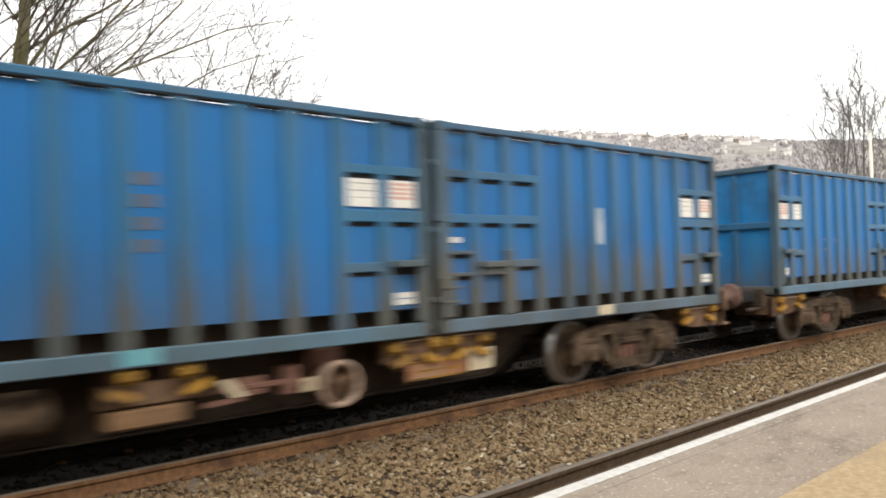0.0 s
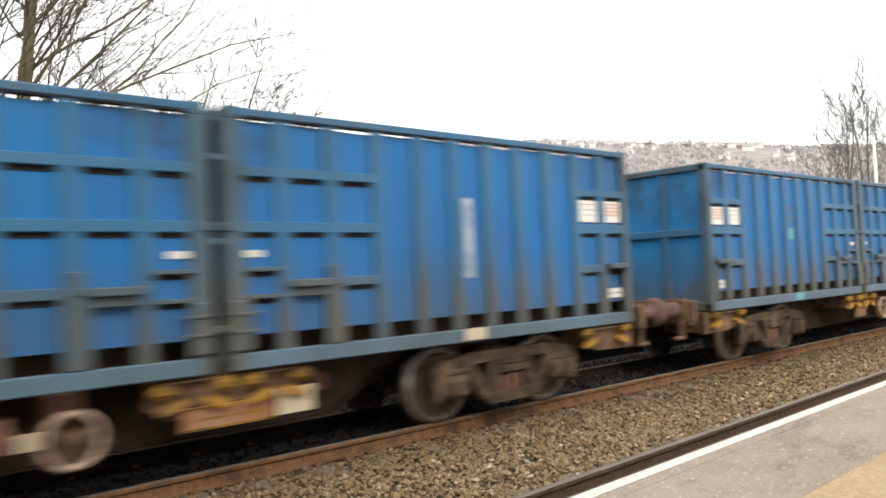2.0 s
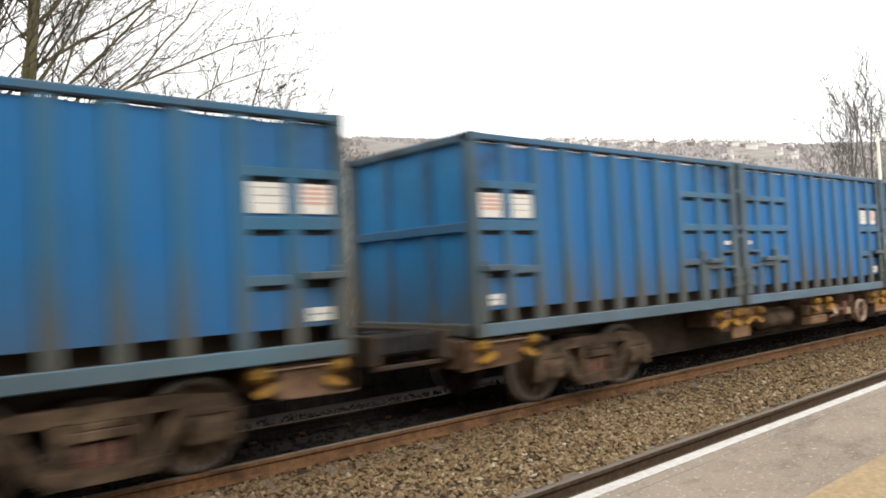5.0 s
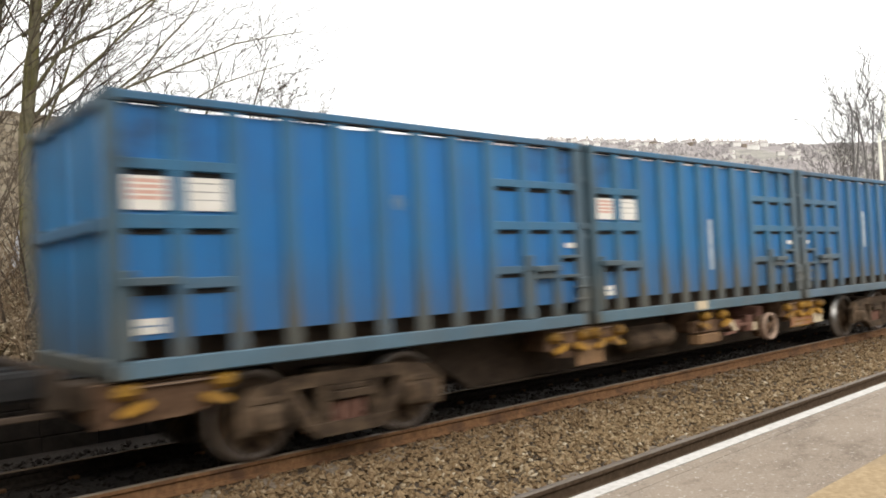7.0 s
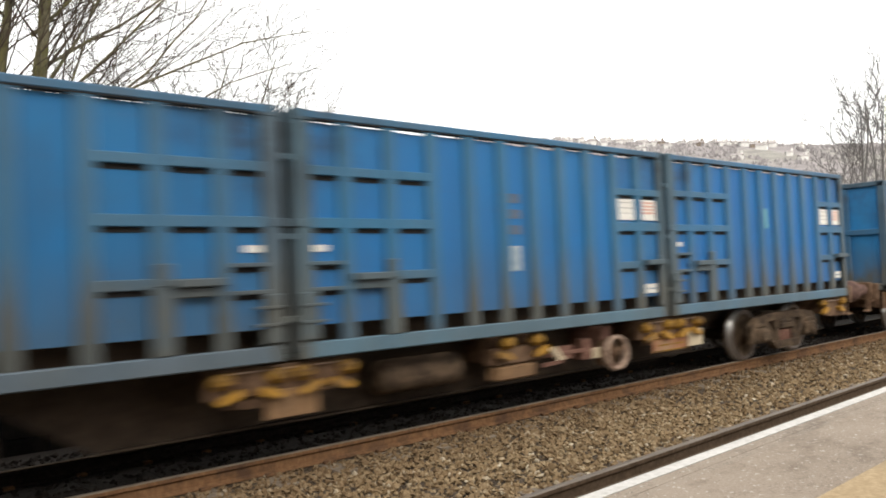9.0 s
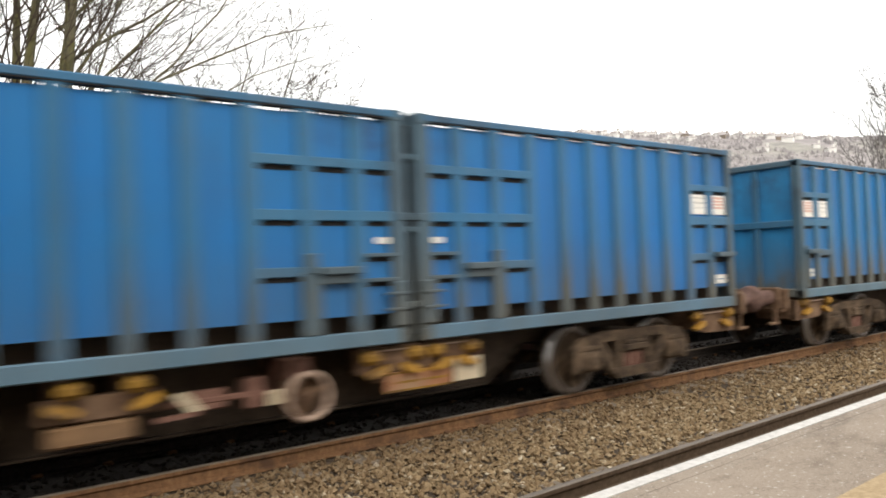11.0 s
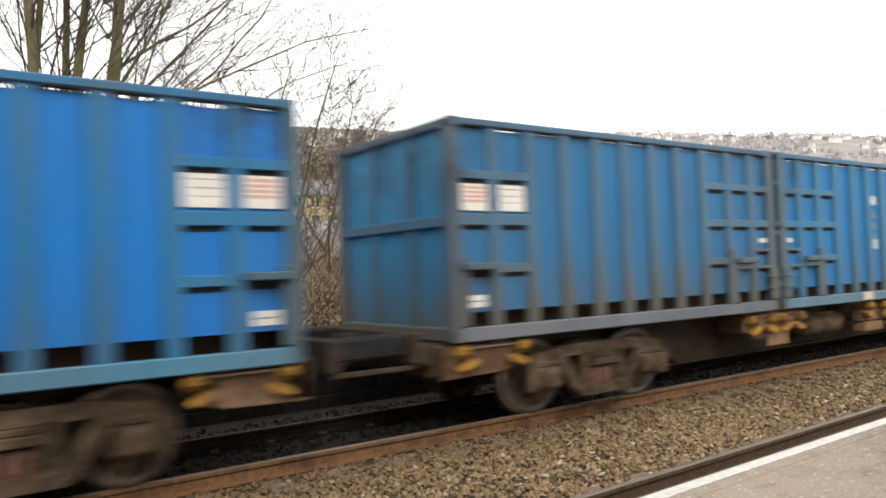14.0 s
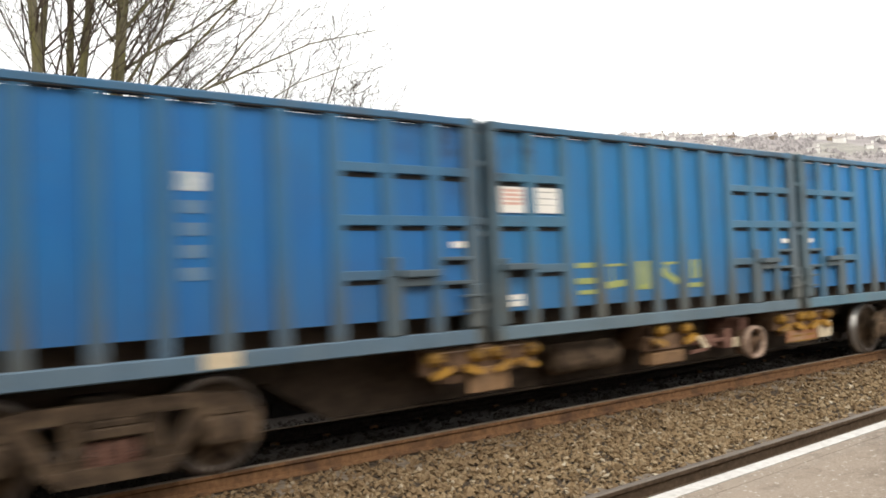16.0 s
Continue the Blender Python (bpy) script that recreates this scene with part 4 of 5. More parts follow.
        bm = boxes((x + 0.10, x + 0.16, s * 0.98 - 0.04, s * 0.98 + 0.04, 0.56, 0.80), (x + 0.08, x + 0.30, s * 0.98 - 0.05, s * 0.98 + 0.05, 0.54, 0.585), bevel=0.01)
        part("shunter_step", bm, RUST, w)
    bm = boxes((x, x + 0.69, -0.06, 0.06, 0.90, 1.02), (x + 0.3, x + 0.6, -0.11, 0.11, 0.84, 1.00), bevel=0.02)
    part("coupler", bm, DARK, w, "dark oily coupler")
    for y in (-0.36, 0.36):
        bm = lathe(bmesh.new(), [(x + 0.04, 0.022), (x + 0.5, 0.026), (x + 0.68, 0.022)], "x", (0, y, 0.72), 8)
        part("brake_hose", bm, DARK, w)
    x = X(-0.46)
    part("headstock", boxes((x - 0.05, x + 0.05, -1.12, 1.12, 0.78, 1.10), (x + 0.16, x + 0.44, -0.95, 0.95, 0.72, 0.95), bevel=0.015), SPINE, w, "dark brown inner headstock")
    part("drawbar", boxes((x - 0.48, x, -0.10, 0.10, 0.82, 1.02), (x - 0.30, x - 0.05, -0.19, 0.19, 0.76, 1.06), bevel=0.025), DARK, w, "black close-coupling drawbar")
    for s in (-1, 1):
        part("side_block", boxes((x - 0.475, x - 0.05, s * 0.84 - 0.14, s * 0.84 + 0.14, 0.86, 1.09), bevel=0.03), DARK, w, "dark grey side buffer block")
        part("walk_rail", boxes((x - 0.47, x, s * 1.02 - 0.03, s * 1.02 + 0.03, 0.72, 0.77), bevel=0.008), SPINE, w)
    build_bogie(w, X(2.28))
    build_bogie(w, X(16.04))
    return w


container_models = {(way, tight): build_container(way, 0.013 if tight else 0.034) for way in (-1, 1) for tight in (0, 1)}
TIGHT = ((0, 1), (0, 2), (1, 2), (2, 0), (3, 1), (7, 0), (8, 0), (11, 0), (12, 0), (12, 2), (13, 0), (13, 1), (14, 0), (14, 1))     # sheets that close up to the top rail
wagon_model = build_wagon()

# middle container's turn (-1: plates at the tail end), wagon turn, by wagon from the head of the train
WAGONS = {-1: (1, 1), 0: (1, 1), 1: (1, -1), 2: (-1, 1), 3: (-1, -1), 4: (1, 1), 5: (1, -1), 6: (-1, 1), 7: (-1, -1), 8: (1, 1),
          9: (1, -1), 10: (-1, 1), 11: (-1, -1), 12: (1, 1), 13: (1, -1), 14: (-1, 1)}
TINTS = {(3, 0): (0.85, 0.86, 0.88), (7, 1): (0.9, 0.86, 0.86), (7, 2): (0.95, 0.88, 0.88), (6, 2): (0.9, 0.70, 0.70), (8, 2): (0.7, 0.86, 0.95), (12, 0): (2.6, 1.02, 0.80), (13, 0): (2.2, 1.0, 0.84), (13, 1): (1.6, 0.98, 0.88), (8, 0): (1.8, 1.02, 0.88), (9, 2): (1.6, 1.08, 0.92), (14, 1): (1.5, 1.08, 0.92), (0, 2): (1.2, 0.92, 0.98), (-1, 0): (0.8, 1.0, 1.12), (13, 2): (0.5, 1.3, 1.55), (14, 2): (0.85, 1.1, 1.05), (11, 0): (0.9, 1.15, 1.08), (11, 1): (0.9, 1.2, 1.12), (12, 1): (0.85, 1.12, 1.05), (0, 1): (0.9, 1.05, 1.08), (2, 1): (0.85, 1.1, 1.15)}


GRIME = {(0, 0): 2.5, (5, 0): 2.4, (13, 0): 2.2, (13, 1): 1.6, (12, 1): 0.7, (0, 2): 2.8, (14, 0): 0.9, (1, 0): 1.8, (8, 1): 1.3, (13, 2): 0.4, (12, 0): 1.6}


LOWERED = (0, 1, 2, 13)         # wagons whose boxes are lowered to fit the camera's view


def place_train():
    rng = random.Random(11)
    moving = []
    first_w, first_c = True, {key: True for key in container_models}
    for k, (mid, turn) in WAGONS.items():
        w = wagon_model if first_w else copy_thing(wagon_model, pose(0, 0, 0))
        first_w = False
        shift = 0.11 if k % 2 else -0.11      # pairs of wagons stand closer together
        moving.append((w, -k * WAGON_PITCH + shift + 9.15, 0 if turn > 0 else 180, 0.0))
        for slot, way in enumerate((-1, mid, 1)):
            key = (way, 1 if (k, slot) in TIGHT else 0)
            c = container_models[key] if first_c[key] else copy_thing(container_models[key], pose(0, 0, 0))
            first_c[key] = False
            g = rng.uniform(0.88, 1.1)
            tint = TINTS.get((k, slot), (g * rng.uniform(0.85, 1.2), g * rng.uniform(0.92, 1.06), g))
            grime = GRIME.get((k, slot), (1.25 if k < 10 else 0.85) + 0.75 * ((k * 3 + slot) * 0.618 % 1))
            for ob in c.children:
                ob.color = (*tint, grime)
            moving.append((c, -k * WAGON_PITCH + shift + 9.15 + (slot - 1) * BOX_PITCH, 0 if way < 0 else 180, -0.025 if k in LOWERED else 0.0))
            containers[k, slot] = (c, 1 if way < 0 else -1)
    return moving


containers = {}
MOVING = place_train()


# ---------------------------------------------------------------- paint marks on single containers
def mark(k, slot, name, rows, mats, label):
    """Flat paint on the side towards the platform: rows of x0, x1, z0, z1; x from the container's tail end."""
    c, way = containers[k, slot]
    h = BOX_LENGTH / 2
    for x0, x1, za, zb in rows:
        a, b = sorted((way * (x0 - h), way * (x1 - h)))
        ya, yb = sorted((-way * (SIDE - 0.054), -way * (SIDE - 0.048)))
        part(name, boxes((a, b, ya, yb, za, zb)), mats, c, label)


def clip_x(poly, lo, hi):
    """The part of a convex outline between two x."""
    for side, lim in ((1, lo), (-1, hi)):
        out = []
        for (ax, az), (bx, bz) in zip(poly, poly[1:] + poly[:1]):
            if side * (ax - lim) >= 0:
                out.append((ax, az))
            if (ax - lim) * (bx - lim) < 0:
                u = (lim - ax) / (bx - ax)
                out.append((lim, az + u * (bz - az)))
        poly = out
        if len(poly) < 3:
            return []
    return poly


def strokes(k, slot, x, z, hgt, wid, shape, mat, label, lean=0.0, on_ribs=False):
    """A painted letter or sign of bars: shape holds strokes (u0, v0, u1, v1, width) in a unit cell."""
    c, way = containers[k, slot]
    bm = bmesh.new()
    h = BOX_LENGTH / 2
    for i, (u0, v0, u1, v1, t) in enumerate(shape):
        p, q = Vector((x + u0 * wid - lean * v0 * hgt, z + v0 * hgt)), Vector((x + u1 * wid - lean * v1 * hgt, z + v1 * hgt))
        n = (q - p).normalized()
        n = Vector((-n.y, n.x)) * t * 0.5
        corners = [(way * (a.x - h), a.y) for a in (p + n, q + n, q - n, p - n)]
        for r in RIBS if on_ribs else ():
            piece = clip_x(corners, r - h - 0.061, r - h + 0.061)
            if len(piece) > 2:
                prism(bm, piece, -way * (SIDE - 0.004), -way * (SIDE + 0.0012 + 0.0006 * i))
        prism(bm, corners, -way * (SIDE - 0.054), -way * (SIDE - 0.047 + 0.0008 * i))
    part("painted_letter", bm, mat, c, label)


LETTERS = {
    "F": [(0.1, 0, 0.1, 1, 0.08), (0.05, 0.95, 1, 0.95, 0.075), (0.05, 0.45, 0.95, 0.45, 0.075)],
    "U": [(0.1, 0.05, 0.1, 1, 0.085), (0.05, 0.06, 0.95, 0.06, 0.08), (0.85, 0.05, 0.85, 1, 0.085)],
    "N": [(0.12, 0, 0.12, 1, 0.085), (0.88, 0, 0.88, 1, 0.085), (0.15, 0.97, 0.85, 0.03, 0.085)],
    "K": [(0.12, 0, 0.12, 1, 0.09), (0.15, 0.45, 0.92, 1, 0.08), (0.2, 0.5, 0.95, 0, 0.08)],
}
for i, ch in enumerate("FUNK"):
    strokes(2, 0, 1.86 + i * 0.53, 1.42, 0.49, 0.27, LETTERS[ch], MARKWHITE, "white graffiti letter", 0.12)
# other graffiti, unreadable: plain bars
BARS = ([(0.05, 1, 0.5, 0.48, 0.15), (0.95, 1, 0.5, 0.48, 0.15), (0.5, 0.58, 0.5, 0, 0.17)],
        [(0.88, 0.92, 0.15, 0.92, 0.12), (0.14, 0.95, 0.14, 0.5, 0.15), (0.1, 0.52, 0.9, 0.52, 0.12), (0.86, 0.55, 0.86, 0.05, 0.15), (0.9, 0.08, 0.12, 0.08, 0.12)],
        [(0.15, 0.0, 0.15, 1, 0.16), (0.15, 0.92, 0.72, 0.92, 0.12), (0.68, 0.95, 0.92, 0.5, 0.14), (0.92, 0.52, 0.68, 0.05, 0.14), (0.15, 0.08, 0.72, 0.08, 0.12)],
        [(0.05, 0.93, 0.95, 0.93, 0.13), (0.85, 0.9, 0.2, 0.1, 0.16), (0.05, 0.07, 0.95, 0.07, 0.13)])
for i in range(4):
    strokes(13, 1, 2.33 + i * 0.52, 1.35, 0.60, 0.44, BARS[i], MARKWHITE, "bold white graffiti letter", 0.04, True)
for i, (zz, hh) in enumerate(((1.42, 0.78), (1.42, 0.30), (1.42, 0.30), (1.42, 0.55), (1.50, 0.22))):
    strokes(5, 0, 1.34 + i * 0.52, zz, hh, 0.32, [(0.25, 0, 0.2, 1, 0.12), (0.1, 0.35, 0.9, 0.4, 0.06), (0.7, 0.3, 0.75, 0.9, 0.08)][: 3 if i else 2], MARKGREY, "white smeared graffiti bars", 0.15)
YELLOWS = ([(0.0, 0.92, 0.95, 0.92, 0.06), (0.0, 0.40, 1.0, 0.40, 0.07), (0.1, 0.03, 1.0, 0.03, 0.05)],
           [(0.0, 0.22, 1.0, 0.28, 0.08), (0.0, 0.90, 0.95, 0.90, 0.03), (0.3, 0.05, 0.3, 0.85, 0.03)],
           [(0.25, 0.0, 0.25, 1.0, 0.10), (0.7, 0.0, 0.7, 1.0, 0.10), (0.2, 0.1, 0.8, 0.1, 0.06)],
           [(0.0, 0.62, 0.95, 0.20, 0.09), (0.1, 0.90, 0.9, 0.90, 0.03), (0.3, 0.35, 0.3, 0.95, 0.06)],
           [(0.35, 0.3, 0.35, 1.0, 0.07), (0.7, 0.3, 0.7, 1.0, 0.06), (0.1, 0.05, 0.9, 0.05, 0.06)])
for i in range(5):
    strokes(14, 1, 1.30 + i * 0.52, 1.42, 0.36, 0.34, YELLOWS[i], MARKYELLOW, "yellow graffiti bars", 0.0)
for i in range(4):
    strokes(-1, 0, 1.55 + i * 0.52, 1.55, 0.45, 0.26, [(0.5, 0, 0.5, 1, 0.05), (0.2, 0.95, 0.9, 0.95, 0.05), (0.2, 0.5, 0.8, 0.5, 0.04)][: 1 + (i * 2) % 3], MARKPINK, "pale pink graffiti bars")
for x in (0.17, 0.72):
    mark(8, 0, "pink_sticker", [(x + 0.04, x + 0.36, 1.46, 1.62), (x + 0.10, x + 0.30, 1.42, 1.46), (x, x + 0.38, 1.50, 1.57)], MARKPINK, "faded pink sticker")


def column(k, slot, x, mat, count=4, z=2.60, label="rubbed-out number column"):
    mark(k, slot, "number_column", [(x - 0.11, x + 0.11, z - i * 0.19 - 0.11, z - i * 0.19) for i in range(count)], mat, label)


def strip_mark(k, slot, x, z0, z1, mat=None, w=0.09, label="pale vertical number strip"):
    mark(k, slot, "number_strip", [(x - w, x + w, z0, z1)], mat or MARKWHITE, label)


column(0, 1, 2.99, MARKTAN)
column(0, 0, 2.99, MARKFAINT)
strip_mark(0, 2, 3.00, 1.95, 2.45, w=0.07)
strip_mark(1, 2, 3.01, 1.55, 2.65, MARKFAINT)
strip_mark(1, 1, 3.01, 1.7, 2.5, MARKFAINT)
mark(1, 0, "teal_sticker", [(2.91, 3.10, 2.12, 2.32)], MARKTEAL, "small teal sticker")
column(1, 0, 3.00, MARKTAN, 2, 2.75)
strip_mark(2, 2, 3.01, 1.70, 2.62, w=0.06)
column(2, 1, 3.01, MARKFAINT)
column(2, 0, 3.00, MARKTAN, 2, 2.50)
strip_mark(3, 2, 3.01, 2.2, 2.55, MARKWHITE, 0.07)
strip_mark(3, 1, 3.08, 1.95, 2.32, MARKWHITE, 0.045)
mark(3, 0, "teal_sticker", [(2.91, 3.10, 2.10, 2.26), (2.91, 3.10, 2.32, 2.40)], MARKTEAL, "small teal sticker")
strip_mark(6, 2, 3.01, 1.9, 2.65)
strip_mark(6, 1, 3.06, 1.6, 2.4, w=0.05)
mark(6, 0, "round_mark", [(2.95, 3.05, 2.42, 2.58), (2.92, 3.08, 2.46, 2.54)], MARKFAINT, "faint round mark")
column(7, 2, 3.01, MARKTAN)
column(7, 0, 3.01, MARKFAINT, 5)
strip_mark(8, 2, 3.01, 2.28, 2.62, MARKTEAL, 0.05)
strip_mark(8, 1, 3.01, 1.72, 2.02, MARKWHITE, 0.08)
column(8, 1, 3.01, MARKTAN, 3, 2.65)
column(8, 0, 3.01, MARKTAN, 5, 2.55)
mark(9, 2, "pale_patch", [(2.92, 3.16, 2.70, 2.90), (2.92, 3.16, 1.80, 2.25)], MARKFAINT, "pale faded patches")
column(11, 2, 3.01, MARKFAINT, 6, 2.9)
strip_mark(11, 1, 3.01, 1.75, 2.6, MARKFAINT, 0.13)
strip_mark(11, 0, 3.01, 2.05, 2.65, MARKFAINT, 0.13)
column(12, 2, 2.99, MARKFAINT)
mark(12, 1, "pale_patch", [(2.93, 3.17, 2.62, 2.78), (2.93, 3.17, 1.85, 2.02)], MARKWHITE, "pale faded patches")
column(12, 1, 3.05, MARKFAINT, 3, 2.50)
column(13, 1, 2.99, MARKFAINT, 5, 2.75)
strip_mark(13, 0, 3.01, 2.05, 2.75, MARKTEAL, 0.08)
strip_mark(14, 2, 3.01, 1.6, 2.4, MARKFAINT)
mark(14, 0, "pale_patch", [(2.88, 3.12, 2.50, 2.66)], MARKWHITE, "pale sticker")
column(14, 0, 3.00, MARKFAINT, 4, 2.42)
for (k, slot), x, mat in (((0, 1), 2.9, MARKTEAL), ((0, 2), 3.0, CREAM), ((1, 0), 3.1, MARKTEAL), ((2, 1), 2.6, CREAM), ((2, 2), 3.0, CREAM), ((3, 0), 3.1, MARKTEAL), ((6, 1), 2.6, CREAM), ((11, 1), 2.8, MARKTEAL), ((11, 0), 3.2, CREAM), ((12, 1), 2.6, CREAM), ((14, 0), 3.2, CREAM)):
    c, way = containers[k, slot]
    h = BOX_LENGTH / 2
    xa, xb = sorted((way * (x - 0.16 - h), way * (x + 0.16 - h)))
    ya, yb = sorted((-way * (SIDE + 0.011), -way * (SIDE + 0.016)))
    part("rail_tag", boxes((xa, xb, ya, yb, 0.99, 1.12)), mat, c, "small painted tag on the bottom rail")


# ---------------------------------------------------------------- trees and brush
class Tubes:
    """Gathers tapered tubes into one mesh."""

    def __init__(self):
        self.v, self.f = [], []

    def add(self, pts, radii, sides):
        n0 = len(self.v)
        for i, (p, r) in enumerate(zip(pts, radii)):
            d = (pts[min(i + 1, len(pts) - 1)] - pts[max(i - 1, 0)]).normalized()
            a = d.cross(Vector((0.3, 0.1, 1)) if abs(d.z) < 0.9 else Vector((1, 0.2, 0))).normalized()
            b = d.cross(a)
            for j in range(sides):
                u = math.tau * j / sides
                self.v.append(tuple(p + a * (r * math.cos(u)) + b * (r * math.sin(u))))
        for i in range(len(pts) - 1):
            for j in range(sides):
                k = (j + 1) % sides
                self.f.append((n0 + i * sides + j, n0 + i * sides + k, n0 + (i + 1) * sides + k, n0 + (i + 1) * sides + j))


def grow(rng, tubes, start, way, length, radius, level, levels, lift, lean, density, thin):
    steps = (10, 8, 6, 4, 3)[min(level, 4)]
    pts, radii, d = [start], [radius], way.normalized()
    wob = (0.03, 0.085, 0.11, 0.12, 0.12)[min(level, 4)]
    for i in range(steps):
        d = (d + Vector((rng.gauss(0, wob), rng.gauss(0, wob), rng.gauss(0, wob) + lift[min(level, len(lift) - 1)])) + lean * (0.008 if level == 0 else 0.025)).normalized()
        pts.append(pts[-1] + d * (length / steps))
        radii.append(max(radius * (1 - 0.80 * ((i + 1) / steps) ** 0.85), thin))
    tubes[0 if level == 0 or radius > 0.030 else 1].add(pts, radii, (9, 6, 4, 3, 3)[min(level, 4)])
    if level >= levels:
        return
    count = max(1, int(density[min(level, len(density) - 1)] * rng.uniform(0.8, 1.2)))
    first = 0.20 if level == 0 else 0.14
    for i in range(count):
        u = first + (1 - first) * (i + rng.random()) / count
        j = min(int(u * steps), steps - 1)
        p = pts[j].lerp(pts[j + 1], u * steps - j)
        along = (pts[j + 1] - pts[j]).normalized()
        side = Vector((rng.gauss(0, 1), rng.gauss(0, 1), rng.gauss(0.15, 0.5))) + lean * 0.5
        side = (side - along * side.dot(along)).normalized()
        ang = radians(rng.uniform(24, 52) if level == 0 else rng.uniform(22, 52))
        new_way = along * math.cos(ang) + side * math.sin(ang)
        rad = max(radii[j] * (rng.uniform(0.15, 0.27) if level == 0 else rng.uniform(0.36, 0.55)), thin)
        frac = (0.60, 0.46, 0.42, 0.42)[min(level, 3)]
        grow(rng, tubes, p, new_way, length * frac * rng.uniform(0.65, 1.2) * (1.15 - 0.6 * u), rad, level + 1, levels, lift, lean, density, thin)


def tree(seed, x, y, height, radius, label, stems=1, spread=0.0, lean=(0, 0, 0), levels=4, density=(15, 8, 6, 4), lift=(0.02, 0.045, 0.03, 0.02), bark=None, thin=0.0042, limbs=()):
    rng = random.Random(seed)
    root = thing("bare_tree", label, "tree", "bare winter trees")
    tubes = (Tubes(), Tubes())
    z = ground_z(x, y) - 0.15
    for i in range(stems):
        a = math.tau * i / stems + 0.5
        way = Vector((spread * math.cos(a), spread * math.sin(a), 1)) + Vector(lean) * 0.04
        grow(rng, tubes, Vector((0.25 * spread * math.cos(a), 0.25 * spread * math.sin(a), 0)), way, height * rng.uniform(0.88, 1.05), radius, 0, levels, lift, Vector(lean), density, thin)
    for up, rise, reach in limbs:
        # long limbs that sweep out over the line
        way = Vector((1.0, rng.uniform(-0.35, 0.25), math.tan(radians(rise))))
        grow(rng, tubes, Vector((0.0, 0.0, up)), way, reach * 0.86, 0.040, 1, levels, (0, 0.012, 0.02, 0.02), Vector((0.5, 0, 0)), density, thin)
    for name, t, mat in (("trunk", tubes[0], bark or BARK), ("crown", tubes[1], bark if bark is HAZETWIG else TWIG)):
        ob = new(name, sheet(name, t.v, t.f, mat, True))
        ob.parent = root
    root.location = (x, y, z)
    return root


tree(3, 3.46, 16.0, 11.5, 0.17, "tall bare tree with mossy trunk behind the line", lean=(0.7, -0.1, 0.0), levels=3, density=(28, 13, 6), limbs=((2.3, 29, 7.4), (2.5, 36, 6.8), (6.9, 33, 6.0), (2.8, 48, 7.2), (3.3, 40, 6.6), (3.7, 56, 7.0), (4.3, 45, 6.4), (5.0, 38, 5.6), (5.7, 50, 5.6), (6.4, 42, 5.0)))
tree(8, 2.45, 16.1, 11.0, 0.15, "bare multi-stemmed tree with mossy bark", stems=2, spread=0.12, lean=(0.2, 0, 0.2), levels=3, density=(22, 10, 6))
tree(21, 2.95, 17.3, 11.0, 0.13, "bare upright tree among others on the bank", lean=(0.3, 0.2, 0.2), levels=3, density=(20, 9, 5))
tree(14, 1.7, 15.8, 10.0, 0.13, "bare leaning tree at the end of the group", stems=2, spread=0.2, lean=(-0.3, 0, 0.1), levels=3, density=(18, 9, 5))
for sd, xx, yy, hh in ((31, 7.4, 19.4, 5.6), (32, 8.7, 19.6, 6.0), (36, 9.6, 19.2, 5.0), (33, 10.6, 20.0, 4.6), (34, 12.0, 20.4, 3.6)):
    tree(sd, xx, yy, hh, 0.055, "twiggy bare bush of arching stems on the bank", stems=3, spread=0.45, lean=(0.4, 0, -0.1), levels=3, density=(11, 7, 4), lift=(-0.012, 0.03, 0.02), thin=0.0052)
tree(35, 6.2, 17.6, 4.9, 0.05, "slender bare sapling with crossing branches", stems=2, spread=0.25, levels=3, density=(12, 7, 5))
for sd, xx, yy, hh in ((41, 65.5, 23.4, 13.5), (42, 62.0, 23.6, 12.0), (43, 72.0, 23.6, 14.0), (44, 58.5, 23.6, 7.0), (45, 79.0, 24.5, 12.0)):
    tree(sd, xx, yy, hh, 0.17, "tall bare tree beside the distant line", stems=2, spread=0.10, levels=3, density=(10, 6, 4), lift=(0.03, 0.09, 0.06), bark=HAZETWIG, thin=0.017)
for sd, xx, yy, hh in ((51, 46.0, 27.0, 4.5), (52, 41.0, 28.0, 4.0), (53, 52.0, 27.0, 5.0), (54, 58.0, 26.0, 5.5)):
    tree(sd, xx, yy, hh, 0.08, "low bare thicket tree in the distance", stems=4, spread=0.4, levels=2, density=(12, 8), bark=HAZETWIG)


for sd, xx, yy, hh in ((61, 1.3, 12.6, 2.6), (62, 2.6, 13.2, 2.8), (69, 0.3, 13.4, 3.0), (70, -0.3, 14.4, 3.4), (71, 0.9, 15.2, 3.8), (72, 2.0, 14.4, 3.2), (73, -0.2, 16.4, 4.0), (74, 1.6, 17.2, 4.2), (63, 3.9, 12.8, 1.9), (64, 4.6, 14.0, 2.1), (65, 5.6, 13.2, 1.9), (66, 6.6, 14.6, 2.3), (67, 7.8, 15.2, 2.2), (68, 3.2, 14.6, 2.6)):
    tree(sd, xx, yy, hh, 0.022, "leafless twiggy shrub on the bank", stems=5, spread=0.5, levels=2, density=(6, 4), lift=(0.0, 0.03, 0.0), bark=TWIG)


